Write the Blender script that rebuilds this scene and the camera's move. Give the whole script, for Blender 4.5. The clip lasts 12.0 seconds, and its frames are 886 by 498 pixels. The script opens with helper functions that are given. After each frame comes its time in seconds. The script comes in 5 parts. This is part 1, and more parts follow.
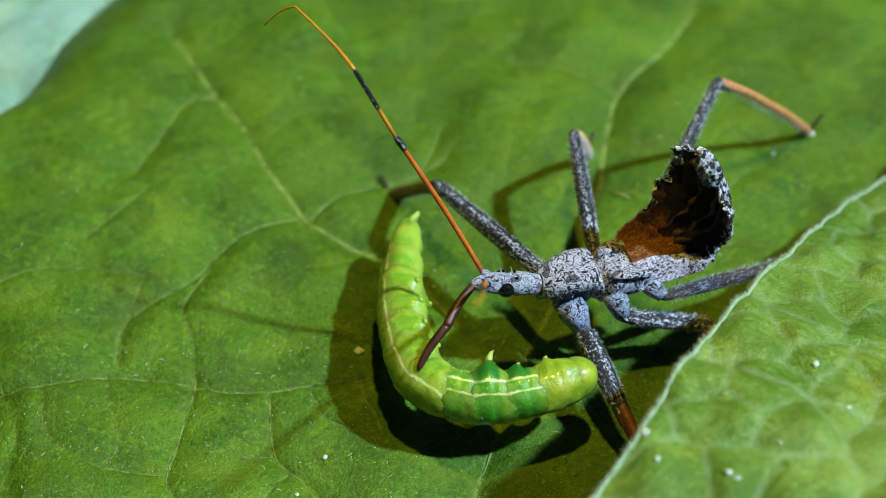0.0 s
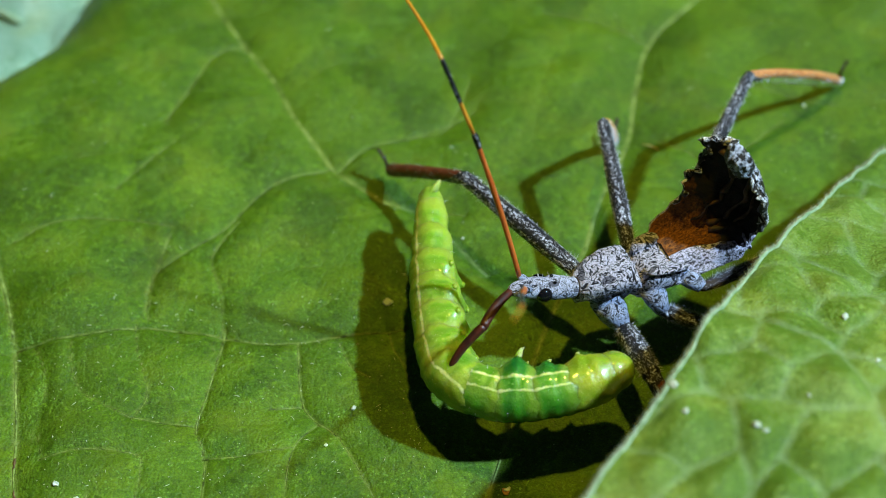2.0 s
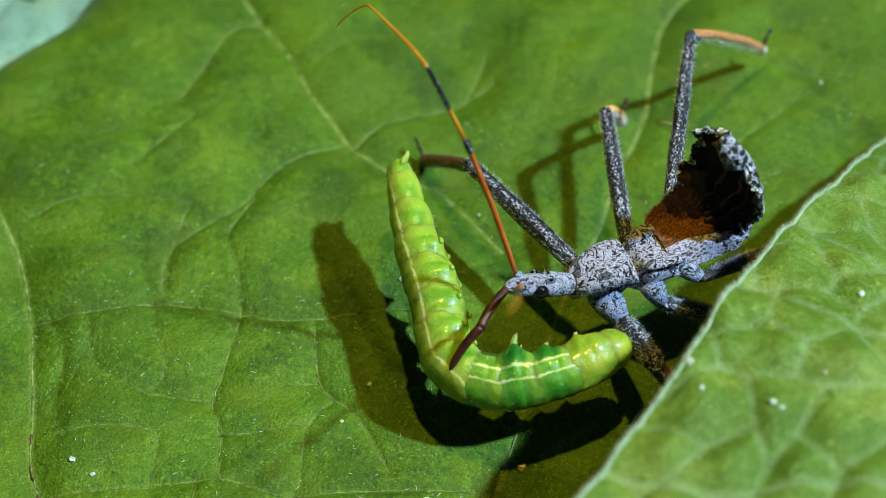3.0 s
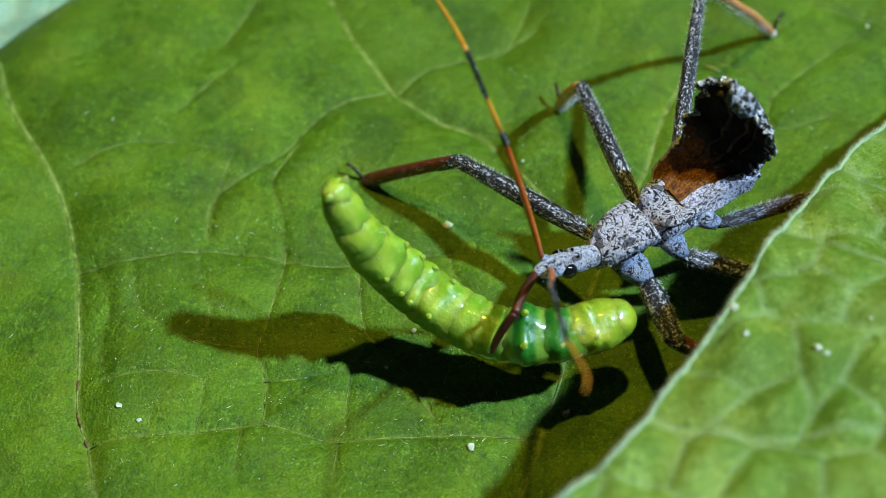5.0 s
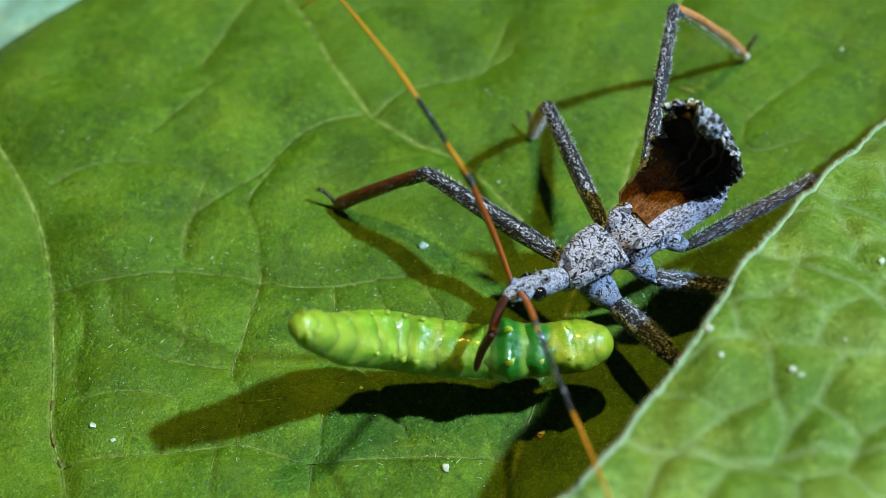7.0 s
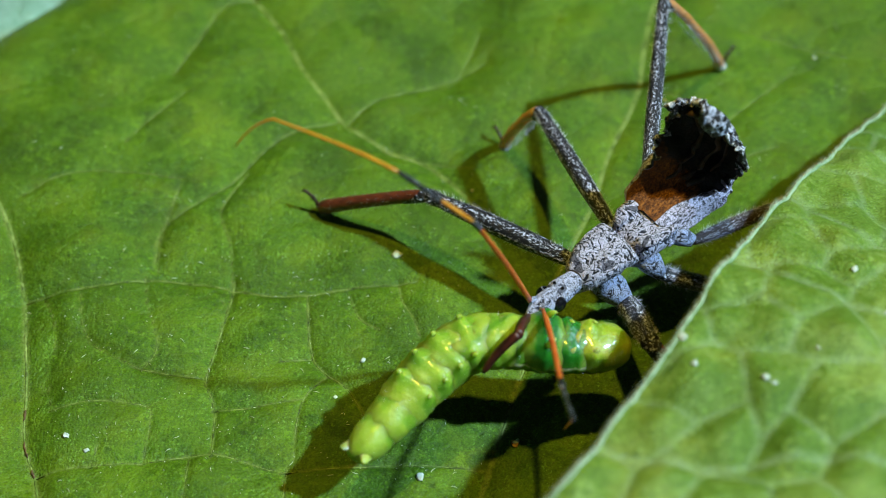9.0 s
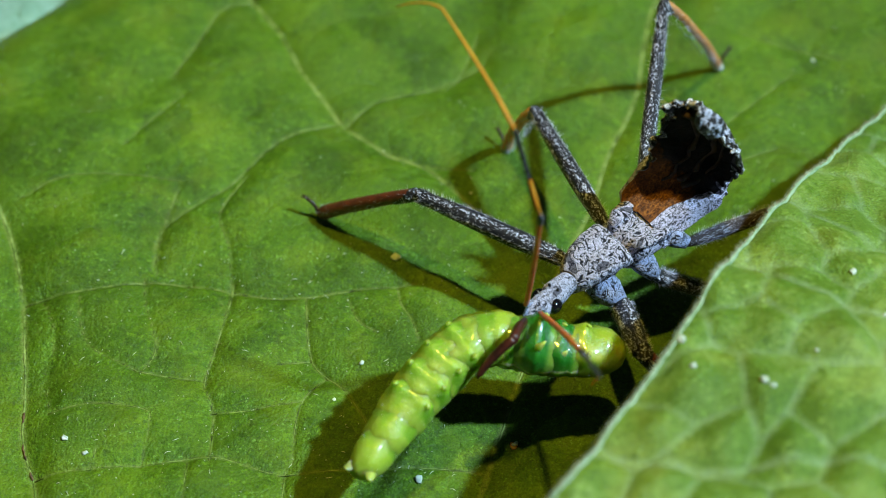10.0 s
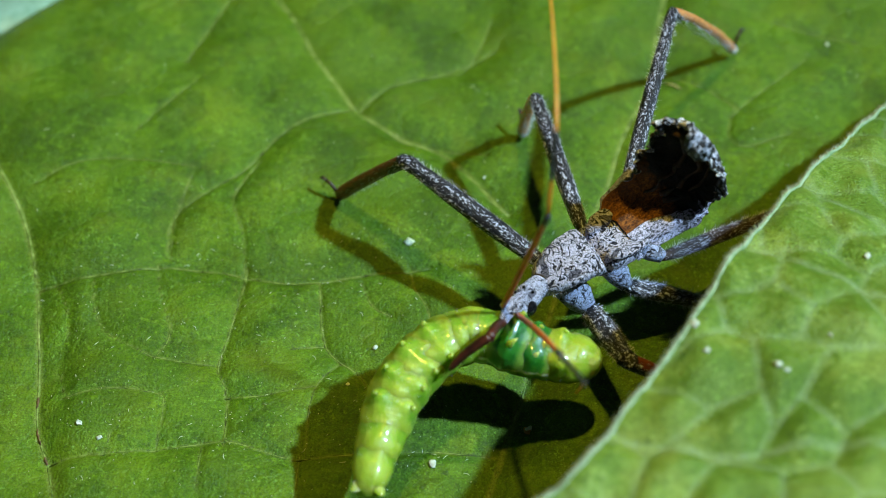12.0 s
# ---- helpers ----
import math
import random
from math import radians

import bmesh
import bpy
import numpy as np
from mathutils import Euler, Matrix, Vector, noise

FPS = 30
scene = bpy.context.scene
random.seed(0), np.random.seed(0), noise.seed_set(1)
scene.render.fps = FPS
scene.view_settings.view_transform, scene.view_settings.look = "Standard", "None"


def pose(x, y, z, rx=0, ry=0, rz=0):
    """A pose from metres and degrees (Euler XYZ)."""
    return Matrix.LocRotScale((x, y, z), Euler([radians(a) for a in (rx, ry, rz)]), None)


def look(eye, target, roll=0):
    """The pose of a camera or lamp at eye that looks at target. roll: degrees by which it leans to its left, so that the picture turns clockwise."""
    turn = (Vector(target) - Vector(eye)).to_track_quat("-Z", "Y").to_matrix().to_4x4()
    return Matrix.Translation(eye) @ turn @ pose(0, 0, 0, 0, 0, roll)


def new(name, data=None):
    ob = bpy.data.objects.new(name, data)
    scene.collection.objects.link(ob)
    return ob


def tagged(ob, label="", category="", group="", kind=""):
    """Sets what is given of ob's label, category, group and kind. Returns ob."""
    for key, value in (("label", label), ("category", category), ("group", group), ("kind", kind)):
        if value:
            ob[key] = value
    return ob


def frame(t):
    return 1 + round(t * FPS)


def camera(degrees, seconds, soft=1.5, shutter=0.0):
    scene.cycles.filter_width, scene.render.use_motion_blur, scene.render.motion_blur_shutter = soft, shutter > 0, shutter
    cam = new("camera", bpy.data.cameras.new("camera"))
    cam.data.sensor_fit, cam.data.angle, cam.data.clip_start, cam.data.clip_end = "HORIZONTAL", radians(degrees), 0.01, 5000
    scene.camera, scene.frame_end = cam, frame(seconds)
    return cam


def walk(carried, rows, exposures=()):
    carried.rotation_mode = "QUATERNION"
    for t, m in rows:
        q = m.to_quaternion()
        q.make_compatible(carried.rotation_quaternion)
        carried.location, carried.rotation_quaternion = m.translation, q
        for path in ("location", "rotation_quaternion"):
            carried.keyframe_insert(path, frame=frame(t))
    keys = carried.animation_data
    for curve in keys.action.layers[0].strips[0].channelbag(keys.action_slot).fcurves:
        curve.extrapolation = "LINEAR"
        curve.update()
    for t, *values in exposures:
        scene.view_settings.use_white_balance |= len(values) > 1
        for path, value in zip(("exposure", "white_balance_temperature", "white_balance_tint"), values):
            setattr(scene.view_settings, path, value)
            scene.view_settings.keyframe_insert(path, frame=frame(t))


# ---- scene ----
# Everything below is laid out in millimetres and scaled to metres by MM.
MM = 0.001
EYE = (0.0, -0.09642, 0.11491)

cam = camera(25.0, 12.0, soft=0.6)
cam.data.dof.use_dof, cam.data.dof.focus_distance, cam.data.dof.aperture_fstop = True, 0.1415, 29.0
walk(cam, [(t, pose(*EYE, rx, ry, rz)) for t, rx, ry, rz in [(0, 43.130, -1.014, -1.024), (0.5, 42.892, -0.909, -0.807), (1, 42.519, -0.722, -0.695), (1.5, 42.134, -0.604, -0.534), (2, 41.732, -0.488, -0.373), (2.5, 41.433, -0.425, -0.256), (3, 41.060, -0.200, -0.012), (3.5, 40.608, 0.169, 0.356), (3.7, 40.429, 0.474, 0.464), (5.3, 39.443, 0.860, 0.694), (5.5, 39.426, 0.862, 0.585), (6, 39.554, 0.700, 0.514), (6.5, 39.880, 0.444, 0.482), (8.3, 40.276, -0.199, -0.105), (8.5, 40.288, -0.221, -0.184), (9, 40.368, -0.298, -0.188), (9.5, 40.394, -0.317, -0.191), (10, 40.437, -0.324, -0.213), (10.5, 40.376, -0.171, -0.230), (11, 40.247, -0.031, -0.209), (11.5, 40.154, -0.008, -0.095), (12, 40.000, 0.001, -0.001)]], exposures=[(0.0, 0.05), (12.0, 0.05)])

# ---- world and lights ----
SUN_WAY = Vector((-0.74, 0.11, -1.0)).normalized()
LAMP_WAY = Vector((-0.05, -0.09, -1.0)).normalized()
world = bpy.data.worlds.new("sky")
scene.world = world
world.use_nodes = True
wn = world.node_tree.nodes
sky = wn.new("ShaderNodeTexSky")
sky.sky_type, sky.sun_disc = "NISHITA", False
sky.sun_elevation = math.asin(-SUN_WAY.z)
sky.sun_rotation = math.atan2(-SUN_WAY.x, -SUN_WAY.y)
world.node_tree.links.new(sky.outputs[0], wn["Background"].inputs[0])
wn["Background"].inputs[1].default_value = 0.007

sun = new("sun", bpy.data.lights.new("sun", "SUN"))
sun.data.energy, sun.data.angle, sun.data.color = 5.2, radians(2.2), (0.57, 0.87, 1.14)
sun.matrix_world = look((0, 0, 0), SUN_WAY) @ Matrix.Identity(4)
sun.location = -SUN_WAY * 0.5

# the second, warmer source: a small lamp a hand's length overhead
lamp = new("warm_lamp", bpy.data.lights.new("warm_lamp", "AREA"))
lamp.data.shape, lamp.data.size, lamp.data.energy, lamp.data.color = "DISK", 0.0105, 0.302, (1.0, 0.76, 0.09)
lamp.matrix_world = look(tuple(-LAMP_WAY * 0.24 + Vector((0.008, -0.002, 0))), (0.008, -0.002, 0))


# ---- materials ----
class Nodes:
    """Short hand for building one node material in millimetre object space."""

    def __init__(self, name):
        self.mat = bpy.data.materials.new(name)
        self.mat.use_nodes = True
        self.tree = self.mat.node_tree
        self.bsdf = self.tree.nodes["Principled BSDF"]
        self.space = None

    def node(self, kind, **sets):
        n = self.tree.nodes.new("ShaderNode" + kind)
        for k, v in sets.items():
            if k in n.inputs:
                n.inputs[k].default_value = v
        return n

    def link(self, a, b):
        self.tree.links.new(a, b)

    def coords(self, stretch=(1, 1, 1)):
        tc = self.node("TexCoord")
        m = self.node("Mapping")
        m.inputs["Scale"].default_value = [1000 * s for s in stretch]
        self.link(tc.outputs["Object"], m.inputs["Vector"])
        return m.outputs[0]

    def noise(self, scale, detail=4, rough=0.55, stretch=(1, 1, 1), distort=0.0, vec=None):
        n = self.node("TexNoise", Scale=scale, Detail=detail, Roughness=rough, Distortion=distort)
        self.link(vec or self.coords(stretch), n.inputs["Vector"])
        return n.outputs["Fac"]

    def cells(self, scale, feature="DISTANCE_TO_EDGE", stretch=(1, 1, 1), vec=None):
        n = self.node("TexVoronoi", Scale=scale)
        n.feature = feature
        self.link(vec or self.coords(stretch), n.inputs["Vector"])
        return n.outputs["Distance"]

    def ramp(self, fac, stops):
        n = self.node("ValToRGB")
        el = n.color_ramp.elements
        while len(el) < len(stops):
            el.new(0.5)
        for e, (p, c) in zip(el, stops):
            e.position = p
            e.color = (*c, 1) if len(c) == 3 else c
        self.link(fac, n.inputs[0])
        return n.outputs[0]

    def grey(self, fac, a, b, x=0.0, y=1.0):
        n = self.node("MapRange")
        n.inputs["From Min"].default_value, n.inputs["From Max"].default_value = a, b
        n.inputs["To Min"].default_value, n.inputs["To Max"].default_value = x, y
        self.link(fac, n.inputs["Value"])
        return n.outputs[0]

    def mix(self, fac, a, b, how="MIX"):
        n = self.node("Mix")
        n.data_type, n.blend_type = "RGBA", how
        ins = [s for s in n.inputs if s.enabled]
        for s, v in zip(ins, (fac, a, b)):
            if isinstance(v, (int, float)):
                s.default_value = v
            elif isinstance(v, tuple):
                s.default_value = (*v, 1)
            else:
                self.link(v, s)
        return [s for s in n.outputs if s.enabled][0]

    def maths(self, op, a, b=0.0):
        n = self.node("Math")
        n.operation = op
        for s, v in zip(n.inputs, (a, b)):
            if isinstance(v, (int, float)):
                s.default_value = v
            else:
                self.link(v, s)
        return n.outputs[0]

    def attr(self, name):
        n = self.node("Attribute")
        n.attribute_name = name
        return n.outputs["Fac"]

    def axis(self, k):
        n = self.node("SeparateXYZ")
        self.link(self.coords(), n.inputs[0])
        return n.outputs[k]

    def bump(self, height, far, strength=1.0):
        n = self.node("Bump", Strength=strength, Distance=far * MM)
        self.link(height, n.inputs["Height"])
        self.link(n.outputs[0], self.bsdf.inputs["Normal"])

    def done(self, colour, rough, spec=0.5, **more):
        for slot, v in (("Base Color", colour), ("Roughness", rough), ("Specular IOR Level", spec)):
            if isinstance(v, tuple):
                self.bsdf.inputs[slot].default_value = (*v, 1)
            elif isinstance(v, (int, float)):
                self.bsdf.inputs[slot].default_value = v
            else:
                self.link(v, self.bsdf.inputs[slot])
        for slot, v in more.items():
            self.bsdf.inputs[slot.replace("_", " ")].default_value = v
        return self.mat


def leaf_material(name, dark, mid, pale, vein, gloss, grain=1.0, net=0.22, crease_shade=0.6, cell=0.42, relief=1.0):
    """A leaf skin: mottled tissue, a fine net of veinlets, pale flecks, and creased veins from the blade's own lines."""
    n = Nodes(name)
    broad, fine, tiny = n.noise(0.13, 5, 0.6), n.noise(1.5, 5, 0.7), n.noise(7.5, 3, 0.7)
    warp = n.node("TexNoise", Scale=0.6, Detail=3)
    n.link(n.coords(), warp.inputs["Vector"])
    bend = n.node("VectorMath")
    bend.operation = "MULTIPLY_ADD"
    n.link(warp.outputs["Color"], bend.inputs[0])
    bend.inputs[1].default_value = (1.6, 1.6, 1.6)
    n.link(n.coords(), bend.inputs[2])
    way = bend.outputs[0]

    def edges(scale):
        e = n.node("TexVoronoi", Scale=scale)
        e.voronoi_dimensions, e.feature = "2D", "DISTANCE_TO_EDGE"
        n.link(way, e.inputs["Vector"])
        return e.outputs["Distance"]

    lesser, least = edges(cell), edges(cell * 3.1)
    field = n.node("TexVoronoi", Scale=cell * 0.55)
    field.voronoi_dimensions = "2D"
    n.link(way, field.inputs["Vector"])
    tone = n.node("SeparateColor")
    n.link(field.outputs["Color"], tone.inputs[0])
    tissue = n.cells(4.2, "F1")
    col = n.ramp(n.mix(0.45, broad, fine), [(0.39, dark), (0.5, mid), (0.61, pale)])
    yellow = (pale[0] * 1.35, pale[1] * 0.98, pale[2] * 0.5)
    col = n.mix(n.grey(n.noise(0.24, 3), 0.48, 0.72, 0, 0.5), col, yellow)
    col = n.mix(n.grey(n.noise(2.6, 4, 0.7), 0.54, 0.68, 0, 0.5 * grain), col, tuple(v * 0.5 for v in dark))
    # each field between the veins is toned as if tilted to or from the light
    col = n.mix(n.grey(tone.outputs[0], 0.0, 0.6, 0.45, 0.0), col, tuple(v * 0.75 for v in dark))
    col = n.mix(n.grey(tone.outputs[1], 0.55, 1.0, 0.0, 0.35), col, pale)
    # the finest nets show only in places
    seen = n.grey(n.noise(0.22, 2), 0.38, 0.62, 0.25, 1.0)
    col = n.mix(n.grey(least, 0.0, 0.06, net * 0.4, 0.0), col, vein)
    col = n.mix(n.maths("MULTIPLY", n.grey(lesser, 0.004, 0.022, net, 0.0), seen), col, vein)
    # veins: a pale broken line, the shade of its middle crease painted dark
    line, broken = n.attr("vein"), n.grey(n.noise(1.3, 3, 0.7), 0.36, 0.6, 0.35, 1.0)
    col = n.mix(n.maths("MULTIPLY", n.grey(line, 0.15, 0.7, 0.0, 0.55), broken), col, vein)
    col = n.mix(n.maths("MULTIPLY", n.grey(n.attr("crease_shade"), 0.35, 0.8, 0.0, crease_shade), n.grey(n.noise(0.8, 2), 0.40, 0.52)), col, tuple(v * 0.35 for v in dark))
    # mottled tissue grains, with glints of light on single grains put into the colour
    col = n.mix(n.grey(tiny, 0.34, 0.50, 0.55 * grain, 0.0), col, tuple(v * 0.45 for v in dark))
    col = n.mix(n.grey(tiny, 0.54, 0.72, 0.0, 0.45 * grain), col, tuple(min(0.8, v * 1.6) for v in pale))
    fleck = n.maths("MULTIPLY", n.grey(n.noise(4.4, 2), 0.60, 0.66), n.grey(n.noise(0.55, 3), 0.44, 0.62))
    col = n.mix(n.maths("MULTIPLY", fleck, 0.6 * grain), col, (0.22, 0.42, 0.06))
    # small worn patches, some paler and some painted darker as if sunk
    patch = n.maths("MULTIPLY", n.grey(n.noise(2.1, 4, 0.65), 0.59, 0.63), n.grey(n.noise(0.35, 2), 0.42, 0.55))
    col = n.mix(n.maths("MULTIPLY", patch, 0.55 * grain), col, tuple(min(0.8, v * 1.5) for v in pale))
    sunk_shade = n.maths("MULTIPLY", n.grey(n.noise(1.7, 4, 0.65), 0.41, 0.37), n.grey(n.noise(0.3, 2), 0.42, 0.55))
    col = n.mix(n.maths("MULTIPLY", sunk_shade, 0.6 * grain), col, tuple(v * 0.55 for v in dark))
    skin = n.maths("ADD", n.maths("MULTIPLY", tissue, -0.6), n.maths("MULTIPLY", tiny, 1.4 * grain))
    creased = n.maths("ADD", n.grey(lesser, 0.0, 0.10, -0.6 * relief, 0.0), n.grey(least, 0.0, 0.14, -0.35 * relief, 0.0))
    height = n.maths("ADD", n.maths("ADD", skin, n.maths("MULTIPLY", n.noise(0.8, 2), 1.2)), creased)
    n.bump(height, 0.10, 0.9)
    return n.done(col, n.grey(fine, 0.3, 0.7, gloss - 0.10, gloss + 0.10), 0.28)


def downy_material(name, pale, dark, cut, scale, stretch=(1, 1, 1), levels=7.0, bare=0.62):
    """Short pale felt over dark skin, worn through in winding lines and a few bare spots."""
    n = Nodes(name)
    level = n.maths("FRACT", n.maths("MULTIPLY", n.noise(scale * 0.40, 2, 0.5, stretch, 0.6), levels))
    line = n.grey(n.maths("ABSOLUTE", n.maths("SUBTRACT", level, 0.5)), cut, cut + 0.10)
    worn = n.grey(n.noise(scale * 0.45, 2), 0.60, 0.70)
    line = n.maths("MAXIMUM", line, worn)
    spot = n.noise(scale * 0.30, 1)
    bald = n.grey(spot, bare, bare + 0.02, 1, 0.22)
    felt = n.noise(scale * 3.4, 3, 0.8)
    lump = n.noise(scale * 1.3, 2, 0.6)
    line = n.maths("MULTIPLY", line, n.grey(lump, 0.34, 0.46, 0.6, 1))
    mask = n.maths("MULTIPLY", line, bald)
    coat = n.ramp(felt, [(0.34, tuple(v * 0.22 for v in pale)), (0.45, tuple(v * 0.75 for v in pale)), (0.56, pale)])
    n.bump(n.maths("ADD", n.maths("MULTIPLY", mask, 2.2), n.maths("ADD", n.maths("MULTIPLY", felt, 1.5), lump)), 0.14, 1.0)
    return n.done(n.mix(mask, dark, coat), 0.8, 0.25, Sheen_Weight=0.15, Sheen_Roughness=0.4)


def flecked_material(name, pale, dark, low=0.50, scale=3.4, stretch=(0.45, 1, 1), stripes=0.0):
    """Black skin under a broken coat of short pale hairs, thicker along a few lengthwise stripes."""
    n = Nodes(name)
    hair = n.noise(scale, 3, 0.75, stretch)
    if stripes:
        turn = n.maths("ARCTAN2", n.axis(2), n.axis(1))
        wave = n.maths("SINE", n.maths("ADD", n.maths("MULTIPLY", turn, 5.0), n.maths("MULTIPLY", n.noise(0.5, 2), 2.0)))
        hair = n.maths("ADD", hair, n.maths("MULTIPLY", wave, stripes))
    hair = n.maths("ADD", hair, n.maths("MULTIPLY", n.maths("SUBTRACT", n.noise(0.45, 2), 0.5), 0.16))
    fleck = n.grey(hair, low, low + 0.07)
    fine = n.grey(n.noise(scale * 2.2, 2, 0.6, stretch), 0.36, 0.54, 0.3, 1)
    mask = n.maths("MULTIPLY", fleck, fine)
    n.bump(n.maths("ADD", mask, n.noise(14.0, 2)), 0.07, 1.0)
    return n.done(n.mix(mask, dark, pale), n.grey(mask, 0, 1, 0.34, 0.8), 0.45)


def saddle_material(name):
    """Rust-brown felt whose colour turns almost black in the hollow on the far side."""
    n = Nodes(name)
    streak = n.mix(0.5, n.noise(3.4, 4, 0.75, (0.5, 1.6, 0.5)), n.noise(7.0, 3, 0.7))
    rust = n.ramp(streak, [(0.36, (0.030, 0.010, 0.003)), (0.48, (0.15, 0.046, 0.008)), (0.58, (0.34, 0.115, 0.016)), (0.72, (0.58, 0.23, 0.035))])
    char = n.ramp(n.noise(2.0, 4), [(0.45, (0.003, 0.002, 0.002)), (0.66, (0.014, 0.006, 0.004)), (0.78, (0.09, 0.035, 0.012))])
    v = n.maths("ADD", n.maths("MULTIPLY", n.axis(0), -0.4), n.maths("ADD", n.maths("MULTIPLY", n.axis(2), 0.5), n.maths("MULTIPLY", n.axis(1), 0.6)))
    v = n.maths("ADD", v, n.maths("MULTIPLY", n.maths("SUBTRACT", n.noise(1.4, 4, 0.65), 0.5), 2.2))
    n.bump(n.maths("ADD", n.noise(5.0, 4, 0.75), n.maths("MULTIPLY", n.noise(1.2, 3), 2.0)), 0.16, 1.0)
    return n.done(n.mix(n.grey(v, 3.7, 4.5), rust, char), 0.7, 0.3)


def skin_material(name, a, b, rough, scale=3.0, stretch=(1, 1, 1), far=0.03, glow=0.0):
    n = Nodes(name)
    f = n.noise(scale, 4, 0.6, stretch)
    n.bump(n.noise(scale * 5, 3, 0.6, stretch), far, 0.7)
    m = n.done(n.ramp(f, [(0.35, a), (0.65, b)]), rough, 0.5, Subsurface_Weight=glow, Subsurface_Scale=0.0006)
    n.bsdf.inputs["Subsurface Radius"].default_value = (1.0, 0.5, 0.25)
    return m


def larva_material(name, a, b, lines=(), deep=None, shine=0.35, dorsal=0.0):
    n = Nodes(name)
    col = n.ramp(n.noise(0.7, 4), [(0.36, a), (0.64, b)])
    col = n.mix(n.grey(n.noise(0.5, 2), 0.5, 0.7, 0, 0.5), col, (b[0] * 1.3, b[1] * 1.08, b[2] * 1.8))
    col = n.mix(n.grey(n.noise(5.0, 3), 0.58, 0.72, 0, 0.35), col, (0.62, 0.72, 0.28))
    if deep:
        # the gut shows through towards the ring's middle, most on the under side
        col = n.mix(n.maths("MULTIPLY", n.grey(n.maths("ABSOLUTE", n.axis(0)), 0.6, 1.6, 0.92, 0), n.grey(n.axis(2), -1.3, -0.1, 1.0, 0.0)), col, deep)
    if dorsal:
        # greener towards the back
        col = n.mix(n.grey(n.axis(2), 0.1, 1.7, 0.0, dorsal), col, (a[0] * 0.4, a[1] * 0.8, a[2] * 0.5))
    if lines:
        # yellow folds where one ring meets the next
        fold = n.maths("ADD", n.maths("ABSOLUTE", n.axis(0)), n.maths("MULTIPLY", n.maths("SUBTRACT", n.noise(1.3, 2), 0.5), 0.5))
        col = n.mix(n.grey(fold, 0.70, 1.05, 0, 0.3), col, (0.46, 0.50, 0.05))
        # pale lengthwise lines: height, half width and strength of each
        high = n.maths("ADD", n.axis(2), n.maths("MULTIPLY", n.maths("SUBTRACT", n.noise(2.2, 2), 0.5), 0.30))
        for at, wide, strong in lines:
            mark = n.grey(n.maths("ABSOLUTE", n.maths("SUBTRACT", high, at)), wide * 0.35, wide, strong, 0)
            col = n.mix(n.maths("MULTIPLY", mark, n.grey(n.noise(1.1, 2), 0.36, 0.55, 0.4, 1)), col, (0.80, 0.84, 0.34))
    n.bump(n.maths("ADD", n.noise(1.6, 3), n.maths("MULTIPLY", n.noise(9.0, 2), 0.25)), 0.13, 0.8)
    m = n.done(col, n.grey(n.noise(1.4, 3), 0.4, 0.6, 0.28, 0.5), 0.4, Subsurface_Weight=1.0, Subsurface_Scale=0.0017, Coat_Weight=shine, Coat_Roughness=0.09)
    n.bsdf.inputs["Subsurface Radius"].default_value = (0.75, 1.0, 0.25)
    return m


def vein_material(name, pale, mid, crease_shade):
    """A vein seen as a pale line, here and there green or dark with painted crease shade."""
    n = Nodes(name)
    run = n.noise(1.1, 4, 0.7)
    col = n.ramp(run, [(0.36, crease_shade), (0.44, mid), (0.54, pale), (0.70, tuple(v * 1.5 for v in pale))])
    n.bump(n.noise(6.0, 3), 0.05, 0.8)
    return n.done(col, 0.5, 0.4)


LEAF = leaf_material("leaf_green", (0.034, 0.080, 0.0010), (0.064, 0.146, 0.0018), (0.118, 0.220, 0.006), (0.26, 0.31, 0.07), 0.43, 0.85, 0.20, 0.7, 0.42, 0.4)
LEAF_FRONT = leaf_material("leaf_green_pale", (0.070, 0.150, 0.008), (0.124, 0.226, 0.018), (0.23, 0.34, 0.07), (0.30, 0.40, 0.22), 0.40, 0.75, 0.05, 0.25, 0.3, 0.2)
LEAF_BACK = leaf_material("leaf_green_silvery", (0.17, 0.33, 0.21), (0.26, 0.44, 0.32), (0.36, 0.54, 0.44), (0.42, 0.56, 0.40), 0.38, 0.5, 0.2, 0.1)
RIB = vein_material("leaf_rib", (0.21, 0.27, 0.06), (0.11, 0.18, 0.022), (0.05, 0.07, 0.008))
VEIN = vein_material("leaf_vein", (0.19, 0.25, 0.05), (0.085, 0.15, 0.010), (0.024, 0.036, 0.003))
RIM = skin_material("leaf_rim", (0.20, 0.31, 0.15), (0.32, 0.43, 0.27), 0.6, 2.0)
FRINGE = skin_material("leaf_fringe", (0.32, 0.42, 0.29), (0.50, 0.58, 0.45), 0.6, 2.0)
CRUMB = skin_material("crumb", (0.40, 0.46, 0.34), (0.66, 0.70, 0.60), 0.6, 3.0)
SCURF = skin_material("scurf", (0.48, 0.58, 0.34), (0.74, 0.80, 0.60), 0.6, 3.0)
SOIL = skin_material("soil", (0.02, 0.025, 0.01), (0.05, 0.06, 0.02), 0.9, 0.02)
DOWN = downy_material("lilac_down", (0.88, 0.82, 1.0), (0.014, 0.013, 0.026), 0.112, 3.2, (1, 1, 1), 6.0, 0.64)
DOWN_PLAIN = downy_material("blue_grey_down", (0.62, 0.68, 0.95), (0.02, 0.022, 0.04), 0.06, 3.2, (1, 1, 1), 6.0, 0.62)
